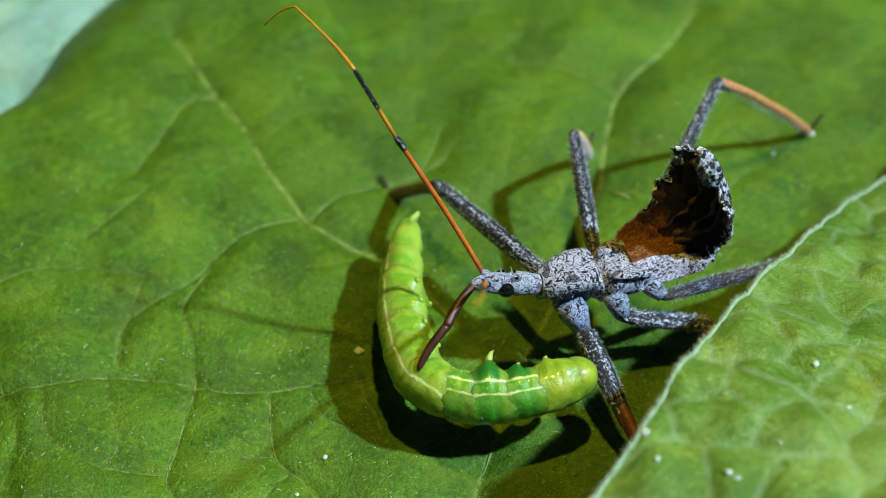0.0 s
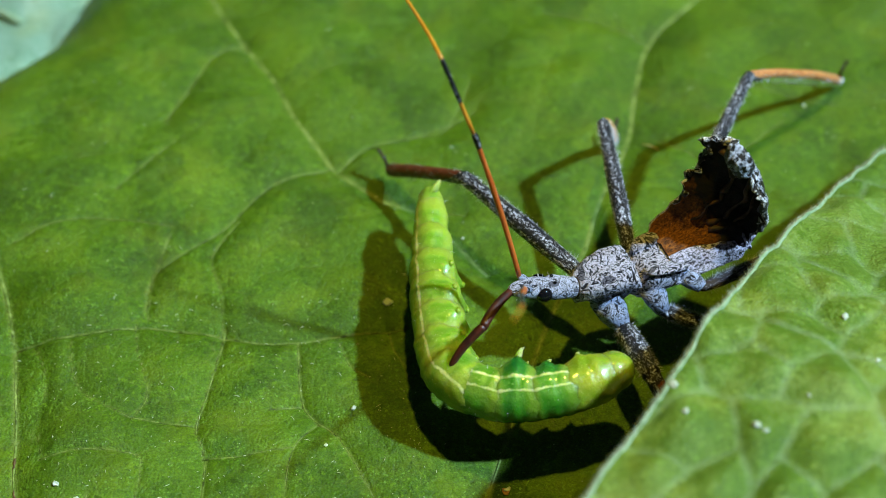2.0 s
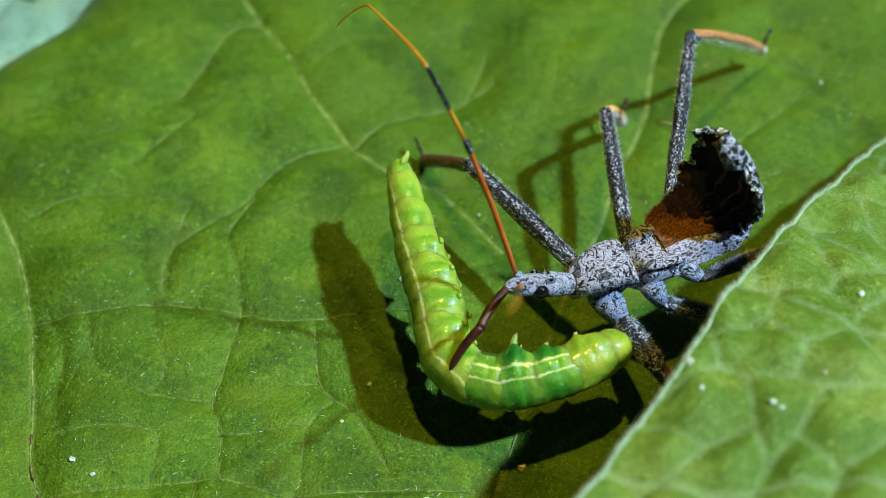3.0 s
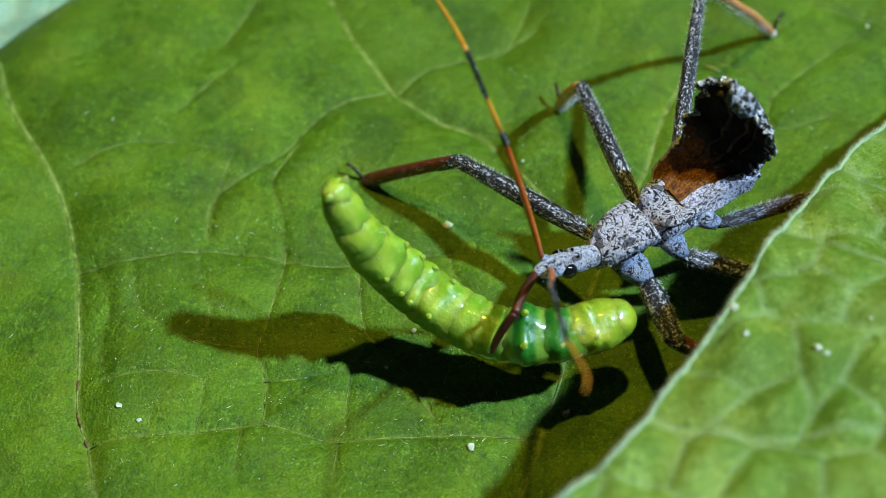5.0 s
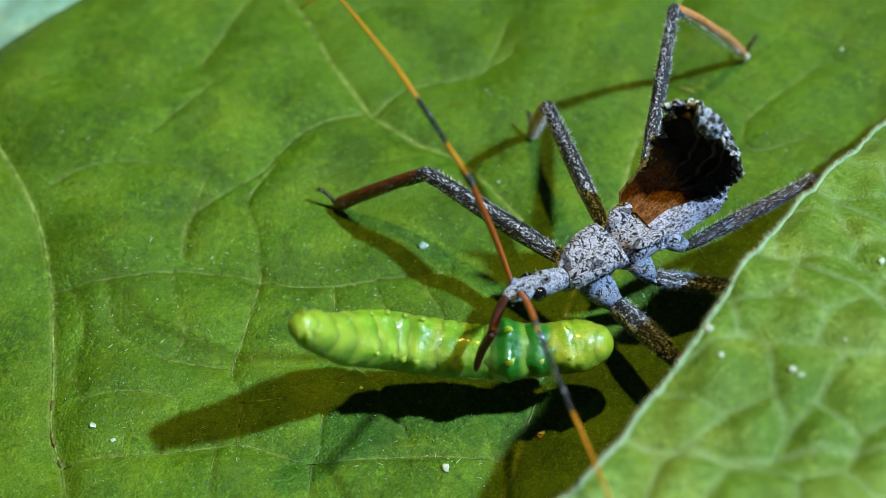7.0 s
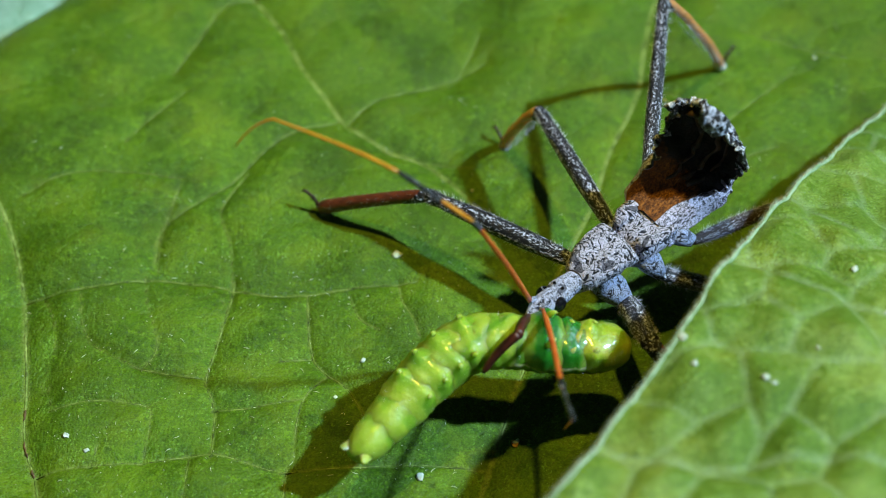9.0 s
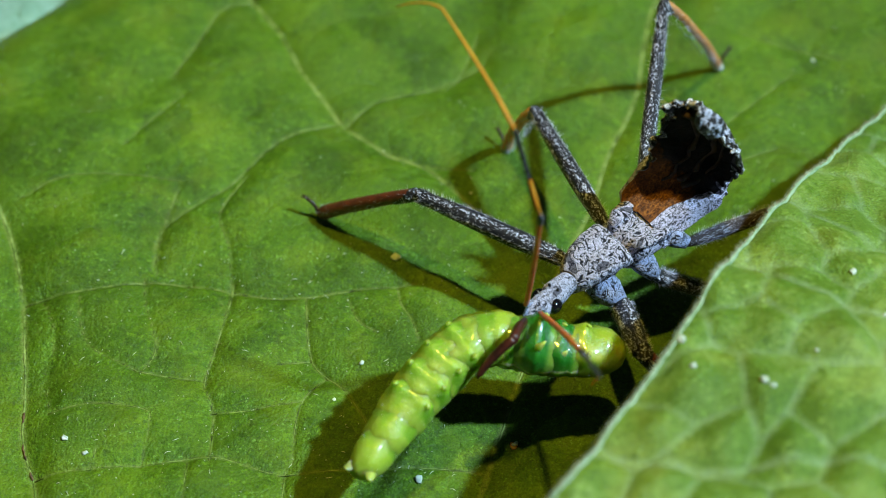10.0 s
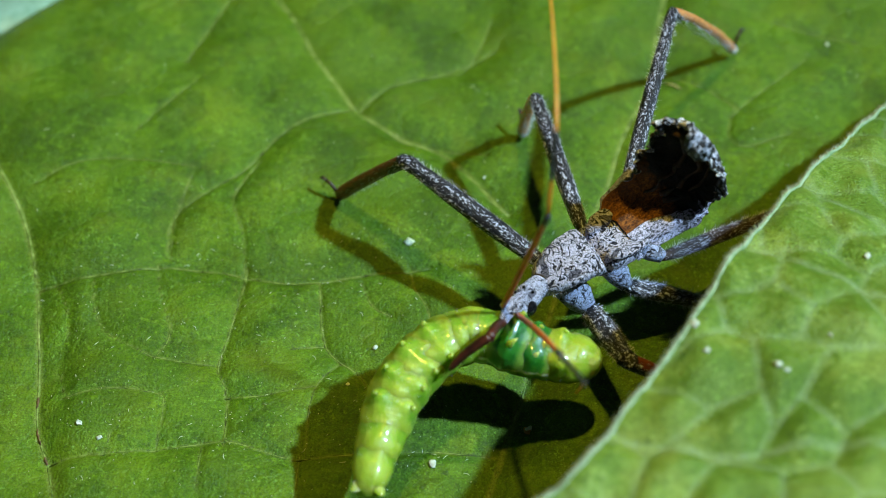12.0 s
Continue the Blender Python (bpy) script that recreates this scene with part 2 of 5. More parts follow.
DOWN_HEAD = downy_material("head_down", (0.76, 0.76, 0.97), (0.02, 0.02, 0.04), 0.05, 3.4, (1, 1, 1), 6.0, 0.66)
DOWN_FLANK = flecked_material("flank_down", (0.84, 0.78, 0.97), (0.030, 0.022, 0.034), 0.42, 5.5, (0.7, 1, 1))
DOWN_LEG = flecked_material("leg_down", (0.84, 0.86, 1.0), (0.003, 0.003, 0.007), 0.55, 6.0, (0.6, 1, 1), 0.05)
# leg coat darkened and browned in colour for the shaded left hind thigh
DOWN_LEG_SHADED = flecked_material("leg_down_shaded", (0.60, 0.58, 0.66), (0.022, 0.010, 0.008), 0.57, 6.0, (0.6, 1, 1), 0.03)
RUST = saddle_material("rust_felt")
CREST_TIP = flecked_material("crest_rim", (0.92, 0.90, 0.95), (0.010, 0.007, 0.006), 0.50, 1.5, (1, 1, 1))
CREST_OUT = flecked_material("crest_outside", (0.62, 0.63, 0.76), (0.014, 0.010, 0.010), 0.47, 1.9, (1, 1, 1))
SHIN = skin_material("red_brown_shin", (0.07, 0.017, 0.007), (0.20, 0.045, 0.016), 0.42, 4.0, (0.4, 1, 1))
SHIN_PALE = skin_material("orange_shin", (0.46, 0.16, 0.042), (0.70, 0.32, 0.12), 0.5, 3.0, (0.5, 1, 1), 0.05, 0.6)
# brighter copy of the orange shin, its colour offsetting shade on the middle leg
SHIN_PALE_LIT = skin_material("orange_shin_lit", (0.72, 0.30, 0.07), (0.92, 0.54, 0.22), 0.5, 3.0, (0.5, 1, 1), 0.05, 0.8)
FOOT = skin_material("dark_foot", (0.012, 0.008, 0.006), (0.05, 0.025, 0.015), 0.35, 4.0)
RUST_HORN = skin_material("rust_horn", (0.48, 0.10, 0.015), (0.66, 0.17, 0.03), 0.32, 3.0, (0.3, 1, 1), 0.03, 0.5)
AMBER = skin_material("amber_horn", (0.52, 0.20, 0.012), (0.70, 0.30, 0.03), 0.32, 3.0, (0.3, 1, 1), 0.03, 0.5)
BAND = flecked_material("black_band", (0.36, 0.38, 0.44), (0.006, 0.006, 0.009), 0.56, 4.0)
BEAK = skin_material("beak_brown", (0.024, 0.006, 0.003), (0.09, 0.019, 0.008), 0.42, 3.0, (0.3, 1, 1))
BLACK = skin_material("eye_black", (0.003, 0.003, 0.004), (0.008, 0.008, 0.01), 0.08, 3.0, (1, 1, 1), 0.004)
HAIR = skin_material("pale_hair", (0.76, 0.75, 0.86), (0.92, 0.90, 1.0), 0.5, 3.0)
LARVA = larva_material("larva_green", (0.17, 0.34, 0.014), (0.28, 0.425, 0.036), [(0.75, 0.14, 0.9)], None, 0.2)
LARVA_GREEN = larva_material("larva_fresh_green", (0.12, 0.30, 0.012), (0.24, 0.41, 0.034), [(-0.45, 0.16, 1.0), (0.5, 0.11, 0.8)], None, 0.5, 0.7)
LARVA_DEEP = larva_material("larva_deep_green", (0.07, 0.28, 0.014), (0.16, 0.39, 0.03), [(-0.45, 0.16, 0.9), (0.5, 0.11, 0.8)], (0.010, 0.15, 0.010), 0.8, 0.7)
LARVA_HEAD = larva_material("larva_head", (0.22, 0.34, 0.012), (0.36, 0.42, 0.026), (), None, 0.9)
LARVA_PALE = larva_material("larva_proleg", (0.25, 0.43, 0.04), (0.40, 0.54, 0.10))
CLAW = skin_material("larva_claw", (0.36, 0.40, 0.10), (0.52, 0.52, 0.2), 0.3, 3.0)
FLAKE = skin_material("brown_flake", (0.30, 0.14, 0.03), (0.50, 0.26, 0.06), 0.6, 3.0)
PAD = skin_material("pale_pad", (0.52, 0.46, 0.42), (0.80, 0.76, 0.74), 0.6, 4.0, (1, 1, 1), 0.05, 0.4)
CREST_RIDGE = skin_material("crest_ridge", (0.006, 0.004, 0.003), (0.10, 0.042, 0.018), 0.5, 2.2, (1, 1, 1), 0.08)
SCAR = skin_material("vein_scar", (0.05, 0.022, 0.006), (0.17, 0.10, 0.03), 0.7, 3.0)
STRAW = skin_material("dry_straw", (0.45, 0.36, 0.12), (0.62, 0.52, 0.22), 0.5, 2.0)


# ---- mesh helpers ----
def part(name, bm, material, parent=None, label="", smooth=True):
    """One bmesh, in millimetres, as one mesh object under a thing or a part."""
    me = bpy.data.meshes.new(name)
    bmesh.ops.scale(bm, vec=(MM, MM, MM), verts=bm.verts)
    bmesh.ops.recalc_face_normals(bm, faces=bm.faces)
    for f in bm.faces:
        f.smooth = smooth
    bm.to_mesh(me)
    bm.free()
    me.materials.append(material)
    ob = new(name, me)
    if parent is not None:
        ob.parent = parent
    if label:
        ob["label"] = label
    return ob


def loft(rings, bm=None, cap=True):
    """Joins rings of equal count into a skin."""
    bm = bm or bmesh.new()
    rows = [[bm.verts.new(p) for p in ring] for ring in rings]
    n = len(rows[0])
    for a, b in zip(rows, rows[1:]):
        for k in range(n):
            bm.faces.new((a[k], a[(k + 1) % n], b[(k + 1) % n], b[k]))
    if cap:
        bm.faces.new(rows[0])
        bm.faces.new(rows[-1])
    return bm


def oval(x, y, z, ry, rz, n=20, power=2.0, flat=1.0):
    """A ring round the x axis; power above 2 squares it, flat shortens its under half."""
    pts = []
    for k in range(n):
        a = 2 * math.pi * k / n
        c, s = math.cos(a), math.sin(a)
        py = math.copysign(abs(c) ** (2 / power), c) * ry
        pz = math.copysign(abs(s) ** (2 / power), s) * rz * (flat if s < 0 else 1)
        pts.append(Vector((x, y + py, z + pz)))
    return pts


def tube(points, radii, n=10, bm=None):
    """A round tube along points."""
    pts = [Vector(p) for p in points]
    rings, side = [], None
    for k, p in enumerate(pts):
        way = (pts[min(k + 1, len(pts) - 1)] - pts[max(k - 1, 0)]).normalized()
        if side is None:
            side = way.orthogonal().normalized()
        side = (side - way * side.dot(way)).normalized()
        other = way.cross(side)
        rings.append([p + (side * math.cos(2 * math.pi * j / n) + other * math.sin(2 * math.pi * j / n)) * radii[k] for j in range(n)])
    return loft(rings, bm)


def ball(centre, size, bm=None, u=16, v=10):
    bm = bm or bmesh.new()
    bmesh.ops.create_uvsphere(bm, u_segments=u, v_segments=v, radius=1.0, matrix=Matrix.Translation(centre) @ Matrix.Diagonal((*size, 1)))
    return bm


def roughen(bm, amount, scale, seed=0.0):
    for v in bm.verts:
        v.co += noise.noise_vector(v.co * scale + Vector((seed, seed * 2, 0))) * amount


def hairs(roots, length, thick, bm=None):
    """Fine three-sided hairs: rows of (place, way)."""
    bm = bm or bmesh.new()
    for p, w in roots:
        w = Vector(w).normalized()
        a = w.orthogonal().normalized() * thick
        b = w.cross(a)
        tip = bm.verts.new(Vector(p) + w * length * random.uniform(0.6, 1.3))
        foot = [bm.verts.new(Vector(p) + q) for q in (a, -a * 0.5 + b * 0.87, -a * 0.5 - b * 0.87)]
        for k in range(3):
            bm.faces.new((foot[k], foot[(k + 1) % 3], tip))
    return bm


def smooth_line(points, steps=6):
    """Points of a soft curve through the given ones."""
    p = [np.array(q, float) for q in points]
    p = [2 * p[0] - p[1]] + p + [2 * p[-1] - p[-2]]
    out = []
    for a, b, c, d in zip(p, p[1:], p[2:], p[3:]):
        for k in range(steps):
            u = k / steps
            out.append(0.5 * (2 * b + (c - a) * u + (2 * a - 5 * b + 4 * c - d) * u * u + (3 * b - 3 * c + d - a) * u ** 3))
    out.append(p[-2])
    return np.array(out)


# ---- leaves ----
def crumb(x, y, z, size, seed, material=CRUMB):
    bm = ball((0, 0, 0), (size, size * 0.75, size * 0.55), None, 10, 7)
    roughen(bm, size * 0.5, 1.3 / size, seed)
    ob = part("crumb", bm, material)
    ob.matrix_world = pose(x * MM, y * MM, (z + size * 0.25) * MM, 0, 0, seed * 47)
    return tagged(ob, "tiny orange-brown flake on a green leaf" if material is FLAKE else "tiny whitish crumb on a green leaf", "crumb", "crumbs on the leaves")


def wire_distance(xy, segs):
    """Distance of each point to the nearest of many short lines."""
    best = np.full(len(xy), 1e9)
    for ax, ay, bx, by in segs:
        d = np.array((bx - ax, by - ay))
        far = np.hypot(*d) + 7.0
        near = np.nonzero((np.abs(xy[:, 0] - (ax + bx) / 2) < far) & (np.abs(xy[:, 1] - (ay + by) / 2) < far))[0]
        if not len(near):
            continue
        q = xy[near] - (ax, ay)
        u = np.clip(q @ d / (d @ d + 1e-12), 0, 1)
        best[near] = np.minimum(best[near], np.hypot(*(q - u[:, None] * d).T))
    return best


def as_segments(lines):
    return [(*a[:2], *b[:2]) for line in lines for a, b in zip(line, line[1:])]


def mesh_of_net(x0, x1, y0, y1, cell, seed, turn=0.3):
    """A wandering honeycomb of veinlets: short lines between jittered corners."""
    rng = np.random.RandomState(seed)
    corner = {}

    def node(key, x, y):
        if key not in corner:
            corner[key] = np.array((x, y)) + rng.uniform(-0.36, 0.36, 2) * cell * 0.62
        return corner[key]

    lines = []
    h, w = cell * 0.5, cell * 0.8660254 * 0.62
    for j in range(int((y0) / (1.5 * h)) - 2, int(y1 / (1.5 * h)) + 3):
        for i in range(int(x0 / (2 * w)) - 2, int(x1 / (2 * w)) + 3):
            cx, cy = (2 * i + (j % 2)) * w, j * 1.5 * h
            if not (x0 < cx < x1 and y0 < cy < y1):
                continue
            k = 2 * i + (j % 2)
            top, ur, lr = node((k, 3 * j + 2), cx, cy + h), node((k + 1, 3 * j + 1), cx + w, cy + h / 2), node((k + 1, 3 * j - 1), cx + w, cy - h / 2)
            ul = node((k - 1, 3 * j + 1), cx - w, cy + h / 2)
            lines += [(ul, top), (top, ur), (ur, lr)]
    c, s = math.cos(turn), math.sin(turn)
    return [[(p[0] * c - p[1] * s, p[0] * s + p[1] * c) for p in line] for line in lines]


def soft_noise(xy, size, seed):
    """Rolling ground in a few sine waves, about -1 to 1."""
    rng = np.random.RandomState(seed)
    z = np.zeros(len(xy))
    for k in range(9):
        a, f, p = rng.uniform(0, 6.28), rng.uniform(0.6, 1.6) / size, rng.uniform(0, 6.28)
        z += np.sin((xy[:, 0] * math.cos(a) + xy[:, 1] * math.sin(a)) * 6.28 * f + p)
    return z / 4.0


def sheet(name, xyz, nu, nv, vein, crease_shade, material, thick, label, category="leaf"):
    """A leaf blade from a grid of places, with thickness."""
    me = bpy.data.meshes.new(name)
    idx = np.arange(nu * nv).reshape(nv, nu)
    quads = np.stack([idx[:-1, :-1], idx[:-1, 1:], idx[1:, 1:], idx[1:, :-1]], -1).reshape(-1, 4)
    me.vertices.add(nu * nv)
    me.vertices.foreach_set("co", (xyz * MM).astype(np.float32).ravel())
    me.loops.add(len(quads) * 4)
    me.loops.foreach_set("vertex_index", quads.astype(np.int32).ravel())
    me.polygons.add(len(quads))
    me.polygons.foreach_set("loop_start", np.arange(0, len(quads) * 4, 4, dtype=np.int32))
    me.polygons.foreach_set("use_smooth", np.ones(len(quads), dtype=bool))
    at = me.attributes.new("vein", "FLOAT", "POINT")
    at.data.foreach_set("value", vein.astype(np.float32))
    at = me.attributes.new("crease_shade", "FLOAT", "POINT")
    at.data.foreach_set("value", crease_shade.astype(np.float32))
    me.update()
    me.validate()
    me.materials.append(material)
    ob = new(name, me)
    mod = ob.modifiers.new("thickness", "SOLIDIFY")
    mod.thickness, mod.offset = thick * MM, -1.0
    return tagged(ob, label, category)


MAIN_VEINS = [
    [(-39.5, 19), (-37.6, 13.8), (-34.1, 7.7), (-31.9, 3.1), (-30.3, -2.8), (-29.2, -10.3), (-28.7, -15.3), (-27.4, -19.1), (-26.0, -25.6), (-25, -38)],
    [(-19.4, 37.5), (-15.1, 29.6), (-12.5, 25.4), (-10.4, 20.7), (-8.4, 17.5), (-6.8, 15.0), (-3.3, 12.2), (0.3, 10.2), (5, 4)],
    [(27.2, 41.3), (23.8, 36.1), (19.4, 30.3), (17.7, 23.4), (16.7, 18.1), (14.1, 11.7), (12.5, 6.3), (9.1, -2.1), (4.1, -17.9), (0, -32)],
]
SIDE_VEINS = [
    [(-30.3, -2.8), (-24.5, -2.1), (-20.6, -1.3), (-16.2, -1.9), (-12.3, -2.8), (-9.2, -2.7), (-5.6, -2.1), (-1.0, -1.6)],
    [(-9.2, -2.7), (-8.5, -8.5), (-5.8, -11.5), (-3.3, -16.4)],
    [(-14.7, -1.4), (-14.8, -3.2), (-15.7, -8.0), (-16.2, -10.5), (-15.4, -13.0), (-15.3, -17.4)],
    [(-27.5, -18.3), (-20.2, -17.6), (-15.1, -17.1), (-10.3, -18.3), (-3.3, -17.8), (4.1, -17.9)],
    [(-7.5, 15.3), (-11.0, 13.7), (-13.1, 11.9), (-15.6, 8.3), (-20.3, 4.2), (-20.8, -0.3)],
    [(-6.8, 15.0), (-4.3, 17.5), (0.2, 19.4), (4.5, 21.9)],
    [(-15.1, 29.6), (-17.4, 28.2), (-19.0, 24.7), (-21.0, 20.1)],
    [(19.2, 30.3), (16.6, 31.7), (10.5, 33.6)],
]


# lesser veins: the near left fields, the far left fields, the far right fields
NEAR_VEINS = [
    [(-20.9, -9.9), (-18.5, -10.2), (-16.2, -10.2)],
    [(-19.8, -14.4), (-19.9, -16.1), (-20.1, -17.6)],
    [(-16.8, -17.5), (-16.9, -19.8), (-16.9, -21.7)],
    [(-10.0, -18.0), (-10.1, -19.8), (-10.2, -21.8)],
    [(-23.3, -16.3), (-23.6, -18.0)],
    [(-8.7, -8.4), (-9.8, -8.6), (-11.1, -8.9)],
    [(-7.5, -10.1), (-9.0, -12.2), (-9.5, -14.6), (-9.6, -17.5)],
    [(-6.1, -2.8), (-5.2, -5.0), (-3.9, -6.0)],
    [(-2.4, -1.7), (-2.1, -3.6), (-1.3, -5.2), (-0.8, -6.8)],
    [(-15.5, -13.1), (-13.4, -13.1), (-11.4, -12.7), (-9.0, -12.3)],
    [(-27.1, -13.1), (-23.9, -12.7), (-20.2, -13.1), (-19.8, -14.4)],
]
LEFT_VEINS = [
    [(-21.4, -0.9), (-20.9, -3.9), (-20.2, -6.0), (-19.9, -8.1), (-20.7, -9.9)],
    [(-28.7, -2.8), (-27.5, -6.0), (-27.6, -10.1), (-26.9, -13.1)],
    [(-26.0, -2.8), (-25.4, -6.0), (-24.0, -8.1), (-20.9, -9.9)],
    [(-19.3, 8.5), (-20.2, 5.0), (-20.5, 2.2), (-20.5, -0.6)],
    [(-19.8, 17.8), (-21.5, 15.6), (-23.1, 13.7), (-24.2, 12.2)],
    [(-14.2, 9.4), (-15.9, 6.2), (-16.0, 4.4), (-15.1, 1.6), (-14.8, -2.3)],
    [(-31.7, 6.8), (-28.8, 8.5), (-24.9, 9.1), (-19.6, 8.5)],
]
FAR_VEINS = [
    [(-3.8, 12.2), (-1.7, 11.4), (0.7, 10.8), (3.4, 10.0)],
    [(19.1, 18.4), (21.7, 16.7), (23.5, 15.1)],
    [(29.7, 20.7), (26.8, 17.8), (24.3, 15.6), (22.8, 14.0)],
    [(25.8, 25.7), (28.0, 24.7), (30.7, 23.7), (34.3, 22.4)],
    [(23.4, 15.3), (22.6, 12.2), (23.8, 10.8), (27.6, 12.2)],
    [(4.1, 25.7), (3.1, 22.4), (1.7, 19.7), (0.3, 19.1)],
]


def main_height(xy):
    main = [smooth_line(v) for v in MAIN_VEINS]
    side = [smooth_line(v) for v in SIDE_VEINS]
    less = [smooth_line(v) for v in NEAR_VEINS + LEFT_VEINS + FAR_VEINS]
    net = mesh_of_net(-45, 50, -42, 48, 5.6, 5)
    dm, ds, dl, dn = (wire_distance(xy, as_segments(v)) for v in (main, side, less, net))
    z = 0.35 * soft_noise(xy, 34, 3) + 0.20 * soft_noise(xy, 9, 8)
    z -= 1.0 * np.exp(-dm / 2.2) + 0.46 * np.exp(-ds / 1.3) + 0.28 * np.exp(-dl / 0.9) + 0.12 * np.exp(-dn / 0.9)
    # the lines themselves lie in narrow furrows
    z -= 0.10 * np.exp(-((ds / 0.16) ** 2)) + 0.08 * np.exp(-((dl / 0.14) ** 2))
    vein = np.maximum(np.exp(-((dm / 0.24) ** 2)), np.maximum(0.75 * np.exp(-((ds / 0.14) ** 2)), np.maximum(0.65 * np.exp(-((dl / 0.13) ** 2)), 0.28 * np.exp(-((dn / 0.14) ** 2)))))
    # where the leaf colour is darkened for shade in the furrows
    crease_shade = np.maximum(np.exp(-((ds / 0.10) ** 2)), np.maximum(0.9 * np.exp(-((dl / 0.10) ** 2)), 0.5 * np.exp(-((dn / 0.10) ** 2))))
    # a broad step up towards the far right
    z += 0.7 * np.tanh((xy[:, 0] - 4.5 - 0.3 * (xy[:, 1] - 22)) / 2.5) * np.exp(-(((xy[:, 1] - 26) / 9) ** 2) - ((xy[:, 0] - 4.5) / 12) ** 2)
    # a low swell between the ribs
    z += 1.0 * np.exp(-(((xy[:, 0] + 20) / 13) ** 2) - ((xy[:, 1] - 17) / 15) ** 2)
    # the blade dips away beyond the outer rib
    z -= 0.2 * np.clip(-26 - xy[:, 0], 0, 30) * np.clip((6 - xy[:, 1]) / 18, 0, 1)
    return z, vein, crease_shade, main, side, less


def vein_tubes(lines, z_of, radius, bm, lift=0.0):
    for line in lines:
        xy = np.array([p[:2] for p in line])
        z = z_of(xy)
        k = len(xy)
        tube([(x, y, h + lift) for (x, y), h in zip(xy, z)], [radius * (1.0 - 0.5 * j / max(1, k - 1)) for j in range(k)], 6, bm)
    return bm


def main_leaf():
    nu, nv = 620, 580
    u, v = np.meshgrid(np.linspace(-1, 1, nu), np.linspace(-1, 1, nv))
    u, v = 0.56 * u + 0.44 * u ** 3, 0.56 * v + 0.44 * v ** 3
    X, Y = u * np.sqrt(1 - v * v / 2), v * np.sqrt(1 - u * u / 2)
    a = np.arctan2(Y, X)
    off = (a - radians(146) + math.pi) % (2 * math.pi) - math.pi
    grow = 1 + 0.42 * (1 - np.exp(-((off / 0.55) ** 2))) * np.hypot(X, Y) + 0.012 * np.sin(a * 17) * np.hypot(X, Y) ** 6
    xy = np.stack([(10 + 53.6 * X * grow).ravel(), (5 + 46.6 * Y * grow).ravel()], -1)
    z, vein, crease_shade, main, side, less = main_height(xy)
    r = np.hypot(X, Y).ravel()
    z -= 5.0 * np.clip((r - 0.86) / 0.14, 0, 1) ** 2
    blade = sheet("leaf", np.column_stack([xy, z]), nu, nv, vein, crease_shade, LEAF, 0.3, "broad green leaf with pale net veins, under the two insects")

    def z_of(p):
        return main_height(np.asarray(p))[0]

    for line in main:
        part("vein", vein_tubes([line], z_of, 0.17, bmesh.new(), -0.02), RIB, blade, "pale main vein")
    for at, far in ((-12.6, 1.0), (-15.2, 1.5), (-17.6, 0.7)):
        ys = np.linspace(at, at - far, 7)
        xs = np.interp(ys, main[0][::-1, 1], main[0][::-1, 0])
        bm = tube([(x, y, h + 0.12) for x, y, h in zip(xs, ys, z_of(np.column_stack([xs, ys])))], [0.02, 0.07, 0.05, 0.09, 0.04, 0.08, 0.02], 8)
        roughen(bm, 0.12, 3.0, at)
        part("scar", bm, SCAR, blade, "brown scar on the outer rib")
    for line in side:
        part("vein", vein_tubes([line], z_of, 0.055, bmesh.new(), 0.045), VEIN, blade)
    for line in less:
        part("vein", vein_tubes([line], z_of, 0.042, bmesh.new(), 0.035), VEIN, blade)
    return blade, z_of


